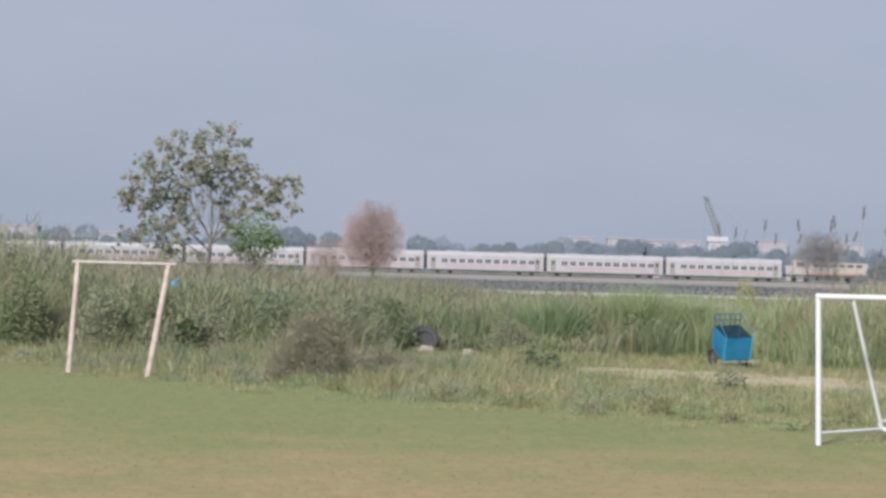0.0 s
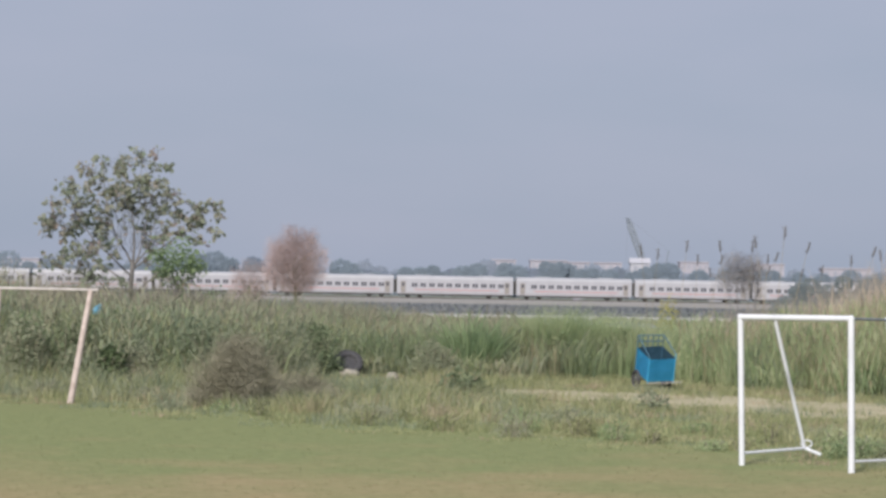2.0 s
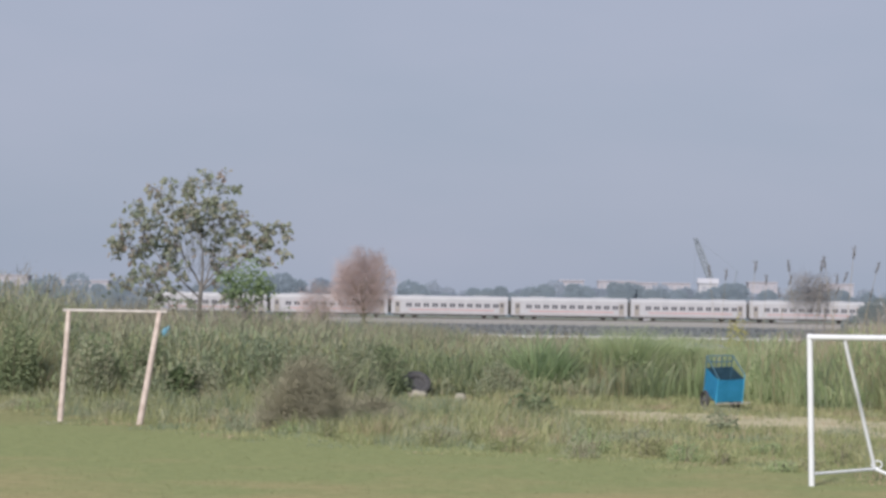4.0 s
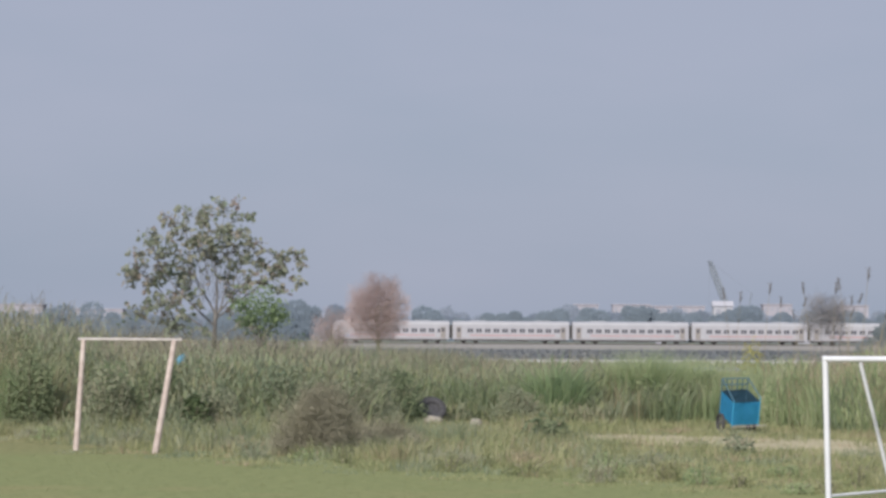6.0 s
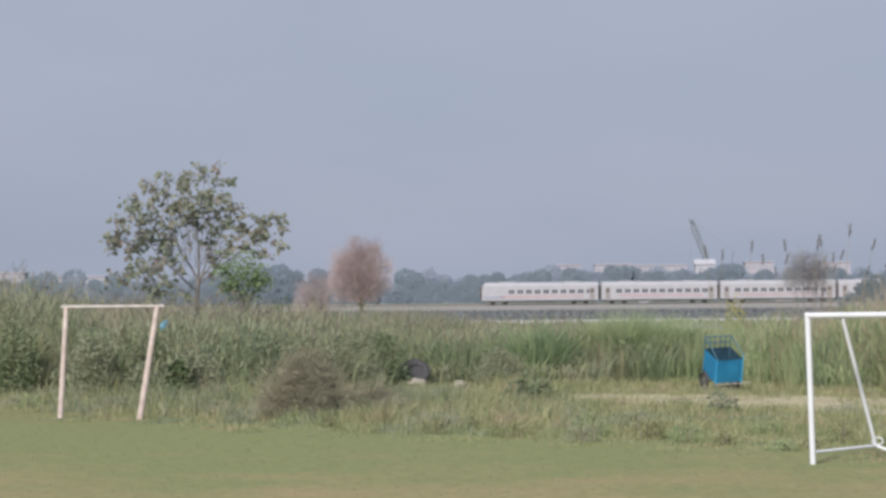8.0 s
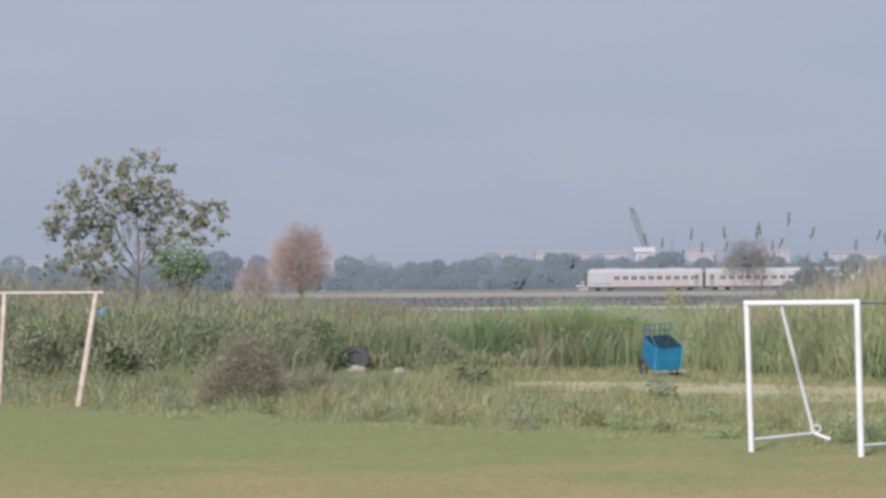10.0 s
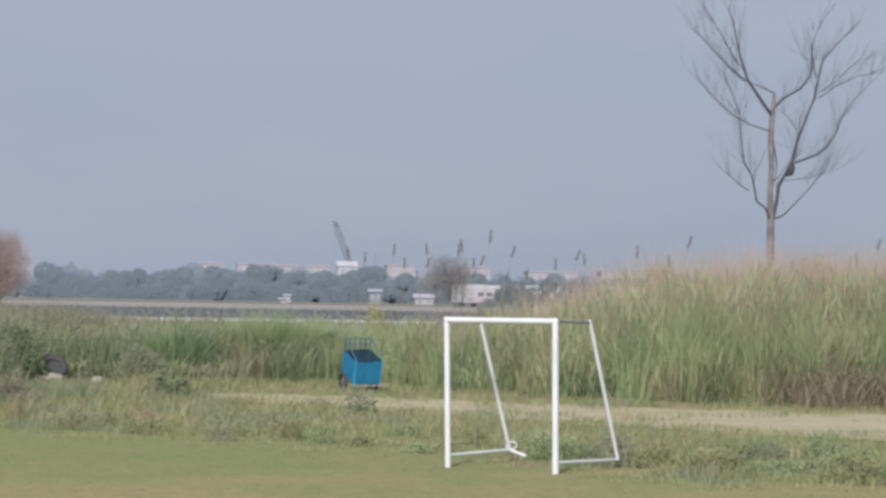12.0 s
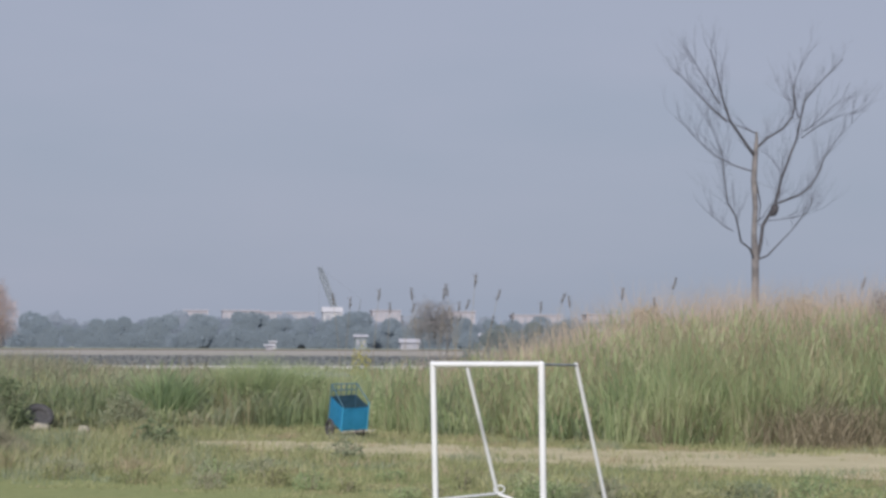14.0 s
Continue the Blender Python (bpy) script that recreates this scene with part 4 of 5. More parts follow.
def pole_goal():
    g = thing("pole_goal", (-6.36, 38.5, 0), "homemade goal of leaning peeled wooden poles", "goal")
    a, at = Vector((0, 0, -0.05)), Vector((0.09, 0.1, 1.69))
    b2, bt = Vector((1.33, -0.9, -0.05)), Vector((1.60, -0.8, 1.69))

    def pole(name, p, q, r0, r1, mat, seed):
        pts = [p.lerp(q, k / 6) + Vector((0.012 * noise.noise((k, seed, 1)), 0.012 * noise.noise((k, seed, 5)), 0)) for k in range(7)]
        return part(name, tube_bm(pts, [r0 + (r1 - r0) * k / 6 + 0.003 * noise.noise((k * 2, seed, 9)) for k in range(7)], 10), mat, g)
    pole("post", a, at, 0.045, 0.038, POLE_WOOD, 1)
    pole("post", b2, bt, 0.05, 0.042, POLE_WOOD, 2)
    d = (bt - at).normalized()
    pole("crossbar", at - d * 0.10 + Vector((0, 0, 0.005)), bt + d * 0.14 + Vector((0, 0, 0.005)), 0.024, 0.021, BAR_WOOD, 3)
    part("twig", tube_bm((bt + d * 0.1, bt + d * 0.42 + Vector((0, 0, -0.03))), (0.012, 0.006), 6), TWIG_GREY, g, "thin dark end of the bar")


white_goal()
pole_goal()


# ---- blue cart ----
def blue_cart():
    c = thing("hand_cart", (4.555, 47.1, 0.0), "blue sheet-metal hand cart tipped forward on two small wheels", "cart", turn=17)
    w, dp, lo, hi = 0.515, 0.62, 0.285, 0.735     # width, depth, floor and rim heights
    tip = Matrix.Rotation(radians(-3.5), 4, "Y") @ Matrix.Rotation(radians(20), 4, "X")

    def panel(name, pts, mat, label=""):
        bm = bmesh.new()
        vs = [bm.verts.new(tip @ Vector(p)) for p in pts]
        bm.faces.new(vs)
        bmesh.ops.solidify(bm, geom=bm.faces[:], thickness=0.012)
        return part(name, bm, mat, c, label)
    x, y = w / 2, dp / 2
    # floor, back and right side: the tray's inside shade is put into a darker blue
    panel("floor_panel", ((-x, -y, lo), (x, -y, lo), (x, y, lo), (-x, y, lo)), BLUE_DARK)
    panel("front_panel", ((-x, -y, lo), (x, -y, lo), (x, -y, hi - 0.01), (-x, -y, hi)), BLUE_PAINT, "bright blue front sheet")
    panel("back_panel", ((-x, y, lo), (x, y, lo), (x, y, hi), (-x, y, hi)), BLUE_DARK, "back sheet in a dark blue that holds the inside shade")
    panel("side_panel", ((-x, -y, lo), (-x, y, lo), (-x, y, hi), (-x, -y, hi)), BLUE_PAINT)
    panel("side_panel", ((x, -y, lo), (x, y, lo), (x, y, hi), (x, -y, hi)), BLUE_DARK)
    top = {}
    for px, py, z1 in ((-x, -y, hi + 0.03), (x, -y, hi + 0.08), (-x, y, hi + 0.24), (x, y, hi + 0.22)):
        top[px > 0, py > 0] = tip @ Vector((px, py, z1))
        part("corner_post", tube_bm((tip @ Vector((px, py, lo - 0.03)), top[px > 0, py > 0]), 0.010, 8), BLUE_PAINT if py < 0 else BLUE_DARK, c)

    def rail(p, q):
        part("top_rail", tube_bm((p, q), 0.010, 8), BLUE_DARK, c)
    rail(top[False, True], top[True, True])
    rail(top[False, False], top[False, True])
    rail(top[True, False], top[True, True])
    rail(tip @ Vector((-x, y, hi + 0.12)), tip @ Vector((x, y, hi + 0.10)))
    for k in (-0.6, -0.2, 0.2, 0.6):
        rail(tip @ Vector((x * k, y, hi)), tip @ Vector((x * k, y, hi + 0.22)))
    part("handle_bar", tube_bm([tip @ Vector(p) for p in ((-x - 0.02, -y - 0.02, lo - 0.02), (x + 0.16, -y - 0.02, lo - 0.03))], 0.007, 8), BAR_WOOD, c, "pale bar along the lower edge")
    for s in (-1, 1):
        hub = Vector((s * (x + 0.055), 0.06, 0.185))
        ring = [hub + Vector((0, 0.155 * math.cos(q), 0.155 * math.sin(q))) for q in (2 * math.pi * k / 20 for k in range(21))]
        wh = part("wheel", tube_bm(ring, 0.03, 8), RUBBER, c, "black rubber tyre")
        part("hub", tube_bm((hub - Vector((0.03, 0, 0)), hub + Vector((0.03, 0, 0))), 0.03, 10), STEEL, wh)
        for k in range(6):
            q = math.pi * k / 3
            part("spoke", tube_bm((hub, hub + Vector((0, 0.15 * math.cos(q), 0.15 * math.sin(q)))), 0.006, 4), STEEL, wh)
        part("fork", tube_bm((hub, tip @ Vector((s * x, 0.06, lo))), 0.014, 6), STEEL, c)
    part("axle", tube_bm(((-x - 0.055, 0.06, 0.185), (x + 0.055, 0.06, 0.185)), 0.012, 8), STEEL, c)
    foot = tip @ Vector((0.06, -y + 0.06, lo))
    part("leg", tube_bm(((foot.x, foot.y, -0.01), foot), 0.02, 8), RUBBER, c, "dark prop leg")


blue_cart()


def old_tyre():
    c = thing("old_tyre", (-1.22, 50.9, 0), "worn black tyre lying tilted in the weeds", "tyre")
    bm = bmesh.new()
    tilt = pose(0, 0, 0.275, 46, 0, 12)
    prof = [(0.30, -0.09), (0.285, 0.09), (0.20, 0.085), (0.155, 0.06), (0.155, -0.06), (0.20, -0.085)]
    rings = []
    for k in range(28):
        q = 2 * math.pi * k / 28
        rings.append([bm.verts.new(tilt @ Vector((r * math.cos(q), r * math.sin(q), z))) for r, z in prof])
    for k in range(28):
        r0, r1 = rings[k], rings[(k + 1) % 28]
        for i in range(6):
            bm.faces.new((r0[i], r1[i], r1[(i + 1) % 6], r0[(i + 1) % 6])).smooth = True
    part("tread", bm, RUBBER, c)
    bm = bmesh.new()
    bmesh.ops.create_cone(bm, cap_ends=True, segments=24, radius1=0.17, radius2=0.17, depth=0.05)
    bmesh.ops.transform(bm, matrix=tilt, verts=bm.verts)
    part("inner_disc", bm, RUBBER, c)


def sack(x, y, sx, sy, sz, label):
    bm = bmesh.new()
    bmesh.ops.create_icosphere(bm, subdivisions=3, radius=1)
    for v in bm.verts:
        v.co *= 1 + 0.22 * noise.noise(v.co * 2.3 + Vector((x, y, 0)))
        v.co = Vector((v.co.x * sx, v.co.y * sy, max(v.co.z, -0.55) * sz + 0.5 * sz))
    for f in bm.faces:
        f.smooth = True
    ob = part("sack", bm, SACKING, None)
    ob.matrix_basis = pose(x, y, 0)
    tagged(ob, label, "sack", "rubbish in the weeds")


old_tyre()
sack(-1.20, 50.35, 0.21, 0.14, 0.12, "crumpled pale sack lying against the old tyre")
sack(-0.32, 49.9, 0.12, 0.10, 0.10, "small pale crumpled sack in the weeds")


def plastic_bag():
    bm = bmesh.new()
    bmesh.ops.create_icosphere(bm, subdivisions=3, radius=1)
    for v in bm.verts:
        v.co *= 1 + 0.4 * noise.noise(v.co * 2.1)
        v.co = Vector((v.co.x * 0.065 * (1.1 - 0.4 * v.co.z), v.co.y * 0.05, v.co.z * 0.11))
    ob = part("plastic_bag", bm, BLUE_BAG, None)
    ob.matrix_basis = pose(-5.80, 47.0, 1.31, 0, 20, 10)
    tagged(ob, "crumpled blue plastic bag caught on a twig", "plastic bag")
    bm = tube_bm(((-5.78, 47.05, -0.02), (-5.80, 47.03, 0.8), (-5.77, 47.0, 1.42)), (0.014, 0.010, 0.005), 6)
    tagged(part("dead_stick", bm, TWIG_GREY, None), "thin dead stick standing in the grass", "stick")


plastic_bag()


# ---- grass and scrub ----
def tufts(centres, per, radius):
    """Places of blades round tuft centres, the outward way of each, and which tuft it belongs to."""
    who = np.repeat(np.arange(len(centres)), per)
    off = RNG.normal(size=(len(who), 2)) * radius
    return centres[who] + off, off / (radius * 2.2), who


def dry_line(p):
    """How far out the trampled straw-coloured turf reaches, with ragged tongues."""
    return 30.5 - 10 * lumps(p * (0.45, 1), 2.6, 2.0) - 5 * lumps(p * (0.5, 1), 0.8, 7.0)


def lawn():
    p = spread(200000, -8.5, 12, 16.5, 48)
    p = p[np.abs(p[:, 0] - 0.055 * p[:, 1]) < 2.0 + 0.215 * p[:, 1]]
    edge = lawn_edge(p[:, 0]) + 2.5 * (lumps(p, 1.6) - 0.5)
    p = p[p[:, 1] < edge]
    dry = dry_line(p) + 1.6 * RNG.normal(size=len(p))
    d = p[:, 1] < dry
    for sel, mat, name, label in ((d, LAWN_DRY, "dry_lawn", "short trampled straw-coloured grass"), (~d, LAWN, "lawn", "short mown green grass")):
        q = p[sel]
        blades(name, q, 0.0, RNG.uniform(0.007, 0.020, len(q)), 0.014, 4.0, mat, label, "grass")


def verge():
    """Rough grass in tufts between the lawn, the dirt track and the scrub, low at the lawn and straggling over the track."""
    c = spread(12000, -11, 16, 21, 55)
    e = lawn_edge(c[:, 0]) - 1.0 + 3.4 * (lumps(c, 1.6) - 0.5)
    off = np.abs(c[:, 1] - track_way(c[:, 0])) / track_half(c[:, 0])
    bare = (off < 0.75 + 0.9 * (lumps(c, 0.9, 4) - 0.5)) & (c[:, 0] > -0.5)
    keep = (c[:, 1] > e) & (~bare | (RNG.uniform(size=len(c)) < 0.14))
    c, e = c[keep], e[keep]
    rise = np.clip((c[:, 1] - e) / 5.5, 0.07, 1)
    full = np.interp(c[:, 0], [-11, -2, 0.5, 2, 4, 16], [0.50, 0.46, 0.34, 0.20, 0.16, 0.15])
    full = np.where((c[:, 0] > 4.5) & (c[:, 1] < e + 5.5), 0.44, full)
    full = np.where((np.abs(c[:, 0] + 0.8) < 1.1) & (c[:, 1] > 44), 0.15, full)
    tall = full * (0.25 + 1.4 * lumps(c, 0.9, 5)) * rise * RNG.uniform(0.6, 1.2, len(c))
    patch = lumps(c, 1.0, 41) + 0.28 * (RNG.uniform(size=len(c)) - 0.5)
    dark = patch > np.where(c[:, 0] > 0, 0.66, 0.55)
    straw = patch < np.where(c[:, 0] > 0, 0.33, 0.28)
    for sel, mat, name, label in ((straw, REED_DRY, "verge_straw", "dry straw-coloured tufts in the rough grass"), (~dark & ~straw, VERGE, "verge_grass", "rough pale green grass going to seed"), (dark, SCRUB, "verge_weeds", "darker green weeds in the rough grass")):
        p, o, who = tufts(c[sel], 18, 0.13)
        blades(name, p, 0.0, tall[sel][who] * RNG.uniform(0.45, 1.1, len(p)), 0.011, 0.75, mat, label, "grass", (0, 0), o * 0.5)


def scrub_height(x, y):
    """Height of the tall growth over the plan."""
    return np.interp(x, [-16, -9.5, -8.2, -7.2, -5.5, -3, -1, 0, 2.5, 5, 6.6, 7.6, 8.6, 9.6, 11, 20],
                     [3.0, 2.7, 2.4, 1.9, 1.95, 1.85, 1.5, 1.4, 1.45, 1.7, 1.8, 2.05, 2.5, 3.15, 3.4, 3.5])


def scrub_front(x):
    return np.interp(x, [-16, -8.4, -5, -2.5, -2, 0, 1, 3, 5, 6.5, 8, 10, 14, 20], [48, 47, 44, 44, 51.5, 51.5, 50.5, 51, 52.5, 48, 44.5, 43, 42, 41])


def thicket(name, x0, x1, n, deep, top, mat, label, seed, length=0.2, wide=0.02, wander=0.35):
    """A tangle of small leaves and shoots through the whole depth of the growth, lumpy on top; stuff that nobody could count."""
    p = spread(n, x0, x1, 43, 62)
    f = scrub_front(p[:, 0]) + 1.2 * (lumps(p, 1.1, 3) - 0.5)
    keep = (p[:, 1] > f + deep[0]) & (p[:, 1] < f + deep[1]) & (lumps(p, 0.8, seed) + 0.5 * lumps(p, 0.3, seed + 3) > 0.75 - wander)
    p, f = p[keep], f[keep]
    ridge = top * scrub_height(p[:, 0], p[:, 1]) * np.clip((p[:, 1] - f + 0.4) / 1.6, 0.35, 1.0)
    ridge *= 0.55 + 0.55 * lumps(p, 0.9, seed + 1) + 0.3 * lumps(p, 0.35, seed + 2)
    z = ridge * np.sqrt(RNG.uniform(0.0, 1.0, len(p)))
    blades(name, p, np.maximum(z - 0.1, 0), RNG.uniform(0.5, 1.3, len(p)) * length, wide, 1.3, mat, label, "scrub")


def tall_growth():
    """Tussocks of tall grass of every height, with straw, scrub leaves and dead stems among them."""
    c = spread(5200, -15, 20, 40, 61)
    f = scrub_front(c[:, 0]) + 1.6 * (lumps(c, 1.1, 3) - 0.5)
    c = c[(c[:, 1] > f) & (c[:, 1] < f + 7.5)]
    high = c[:, 0] > 7.3
    size = np.where(high, RNG.uniform(0.72, 1.0, len(c)) * (0.70 + 0.42 * lumps(c, 1.3, 8)), RNG.uniform(0.4, 1.0, len(c)) * (0.45 + 0.9 * lumps(c, 1.3, 8)))
    back = np.clip((c[:, 1] - scrub_front(c[:, 0])) / 3.0, 0, 1)
    tall = scrub_height(c[:, 0], c[:, 1]) * size * np.where(high, 0.70 + 0.10 * back, 0.72 + 0.38 * back)
    tall *= np.interp(c[:, 0], [-15, -9, -7, 1.5, 4, 20], [1, 0.95, 0.8, 0.8, 1, 1])
    kind = RNG.uniform(size=len(c))
    green = np.interp(c[:, 0], [-15, -8.5, -6, 2, 3.5, 5, 20], [0.12, 0.12, 0.12, 0.32, 0.8, 0.75, 0.72])
    green = green - np.where(high, 0.12 * back, 0.0)
    straw = green + np.where(high, 0.12 + 0.14 * back, 0.12)
    for name, sel, mat, wide, label, gain_h in (
            ("tall_grass", kind < green, REED, 0.0105, "dense tussocks of tall green grass", 1.0),
            ("straw_grass", (kind >= green) & (kind < straw), REED_DRY, 0.010, "dry straw-coloured tussocks among the green", 1.04),
            ("scrub", kind >= straw, SCRUB, 0.022, "mixed green scrub plants", 0.85)):
        p, o, who = tufts(c[sel], 46 if name == "scrub" else 70, 0.16)
        h = np.minimum(tall[sel][who] * gain_h, 0.90 * scrub_height(p[:, 0], p[:, 1])) * RNG.uniform(0.45, 1.06, len(p))
        blades(name, p, 0.0, h, wide, 0.42, mat, label, "grass" if name != "scrub" else "scrub", (0.05, 0), o * 0.4)
    # leaves of the tall grass, breaking up its face
    for n, mat, name, label in ((60000, REED, "grass_leaves", "arching leaves among the tall green grass"), (16000, REED_DRY, "straw_leaves", "bent straw leaves among the tall grass"), (8000, SCRUB, "olive_leaves", "olive leaves among the tall grass")):
        p = spread(n, 5.5, 19, 41, 53)
        f = scrub_front(p[:, 0])
        keep = (p[:, 1] > f - 0.15) & (p[:, 1] < f + 5) & (lumps(p, 0.7, len(name)) + 0.3 * RNG.uniform(size=len(p)) > 0.55)
        p, f = p[keep], f[keep]
        z = 0.68 * scrub_height(p[:, 0], p[:, 1]) * RNG.uniform(0.03, 1.0, len(p)) * (0.75 + 0.4 * lumps(p, 1.0, 9)) * np.clip((p[:, 1] - f + 0.9) / 2.2, 0.3, 1)
        blades(name, p, z, RNG.uniform(0.12, 0.42, len(p)), 0.015, 0.9, mat, label, "grass")
    for n, mat, name, label, seed, deep, top, length, wide in (
            (52000, WEED, "scrub_leaves", "dense dark green leaves of the scrub", 60, (-0.3, 3.0), 0.62, 0.15, 0.030),
            (52000, SCRUB, "scrub_leaves", "dense olive green leaves of the scrub", 70, (-0.2, 6.0), 0.76, 0.20, 0.024),
            (16000, REED, "scrub_shoots", "pale green shoots in the scrub", 80, (0.2, 6.5), 0.80, 0.24, 0.012),
            (26000, VERGE, "scrub_shoots", "pale yellowish shoots in the scrub", 95, (-0.3, 5.0), 0.68, 0.24, 0.016),
            (16000, STEM_BROWN, "scrub_stems", "brown dead stems in the scrub", 99, (-0.4, 4.0), 0.62, 0.26, 0.014),
            (40000, UNDER, "scrub_shoots", "dry brownish shoots in the scrub", 90, (1.8, 7.0), 0.86, 0.28, 0.013)):
        thicket(name, -13.5, -1.8 if mat is WEED else 2.4, n, deep, top, mat, label, seed, length, wide, 0.28 if mat is WEED else 0.35)
    # rounded stands of soft tall grass, and broad-leaved plants beside them
    for x, y, r, h, mat, wide, n, name, label, kind_of in (
            (3.25, 53.2, 0.75, 1.8, REED, 0.012, 5200, "grass_stand", "rounded stand of soft pale green grass", "grass"),
            (2.5, 53.4, 0.5, 1.45, REED, 0.012, 2600, "grass_stand", "low rounded stand of pale green grass", "grass"),
            (4.4, 53.6, 0.6, 1.6, REED, 0.012, 3000, "grass_stand", "rounded stand of pale green grass behind the cart", "grass"),
            (-8.75, 47.3, 0.6, 1.9, REED, 0.010, 900, "reed_stand", "tall stand of light green reeds", "reeds"),
            (-9.6, 47.6, 0.6, 2.3, REED_DRY, 0.010, 900, "reed_stand", "tall stand of dry pale reeds by the field", "reeds"),
            (1.3, 51.6, 0.55, 1.65, LEAF_FRESH, 0.04, 420, "broad_leaved_plants", "broad-leaved blue-green plants in the grass", "plants")):
        a, q = RNG.uniform(0, 2 * np.pi, n), np.sqrt(RNG.uniform(size=n))
        p = np.stack([x + r * q * np.cos(a), y + 0.8 * r * q * np.sin(a)], 1)
        blades(name, p, 0.0, h * np.sqrt(1.02 - 0.7 * q * q) * RNG.uniform(0.5, 1.0, n), wide, 0.45, mat, label, kind_of, (0, 0), np.stack([np.cos(a), np.sin(a)], 1) * (0.5 * q)[:, None])
    for n, mat, name, label, wide, low, high in (
            (130, SCRUB, "scrub_clumps", "scattered clumps of olive scrub on the flats", 0.028, 0.7, 1.35),
            (60, REED, "grass_clumps", "scattered clumps of tall grass on the flats", 0.014, 0.8, 1.5),
            (60, REED_DRY, "dry_clumps", "scattered dry plumes of pale grass on the flats", 0.012, 0.9, 1.6),
            (90, WEED, "weed_clumps", "scattered clumps of dark weeds on the flats", 0.03, 0.5, 1.2)):
        c = spread(n, -10, 4.2, 51.8, 65)
        p, o, who = tufts(c, 130, 0.26)
        blades(name, p, 0.0, RNG.uniform(low, high, len(c))[who] * RNG.uniform(0.45, 1.0, len(p)), wide, 0.45, mat, label, "scrub", (0, 0), o * 0.3)
    # a pale fringe of fine flowering stems on top, and dead brown stems at the foot
    q = spread(30000, 6.0, 20, 42, 54)
    f = scrub_front(q[:, 0])
    q = q[(q[:, 1] > f + 3.2) & (q[:, 1] < f + 9)]
    blades("flowering_stems", q, 0.0, scrub_height(q[:, 0], q[:, 1]) * RNG.uniform(0.70, 0.99, len(q)) * (0.80 + 0.30 * lumps(q, 1.0, 15)), 0.009, 0.4, FRINGE, "fine pale flowering grass stems", "grass", (0.08, 0))
    q = spread(9000, 11.5, 20, 46, 54)
    blades("flowering_stems", q, 0.0, scrub_height(q[:, 0], q[:, 1]) * RNG.uniform(0.76, 1.04, len(q)) * (0.80 + 0.30 * lumps(q, 1.3, 17)), 0.008, 0.4, FRINGE, "taller pale flowering grass stems behind", "grass", (0.08, 0))
    q = spread(6500, 9.4, 14.5, 40, 46)
    f = scrub_front(q[:, 0])
    q = q[(q[:, 1] > f - 0.5) & (q[:, 1] < f + 0.9) & (lumps(q, 1.3, 12) > 0.46)]
    blades("dead_stems", q, 0.0, RNG.uniform(0.25, 1.15, len(q)), 0.012, 1.3, STEM_BROWN, "tangle of dead brown stems", "dead stems")
    q = spread(3200, 11.0, 14.2, 41.3, 42.9)
    q = q[RNG.uniform(size=len(q)) < 0.75 * np.exp(-((q[:, 0] - 12.4) / 0.8) ** 2) * (0.3 + lumps(q, 0.5, 23))]
    blades("dead_stems", q, 0.0, RNG.uniform(0.3, 1.25, len(q)) * (0.5 + 0.7 * lumps(q, 0.5, 19)), 0.014, 1.4, STEM_BROWN, "denser tangle of broken brown stems", "dead stems")


def bush_leaves(cx, cy, rx, ry, rz, n, rnd):
    out_pts = []
    while len(out_pts) < n:
        x, y, z = rnd.uniform(-1, 1), rnd.uniform(-1, 1), rnd.uniform(0, 1)
        r = x * x + y * y + z * z
        lim = 0.75 + 0.5 * noise.noise((cx + x * 1.7, cy + y * 1.7, z * 1.7))
        if r < lim and r > 0.15 * lim:
            out_pts.append((x * rx, y * ry, z * rz))
    return out_pts


def bush(name, x, y, rx, ry, rz, leaf, mat, n, label, twig=TWIG_GREY):
    rnd = random.Random(int(x * 100) + 7)
    b = thing(name, (x, y, 0), label, "bush", "bushes along the field")
    for k in range(4 if name == "weed" else 7):
        q = k * 2.4
        part("stem", tube_bm(((0.05 * math.cos(q), 0.05 * math.sin(q), -0.03), (rx * 0.35 * math.cos(q), ry * 0.35 * math.sin(q), rz * 0.5),
                              (rx * 0.6 * math.cos(q), ry * 0.6 * math.sin(q), rz * rnd.uniform(0.6, 0.85))), (0.014, 0.010, 0.004), 5), twig, b)
    piece("foliage", leaf_cloud("foliage", bush_leaves(x, y, rx, ry, rz, n, rnd), leaf, mat, -0.1, 0.30 if name == "weed" else 0.45), b)


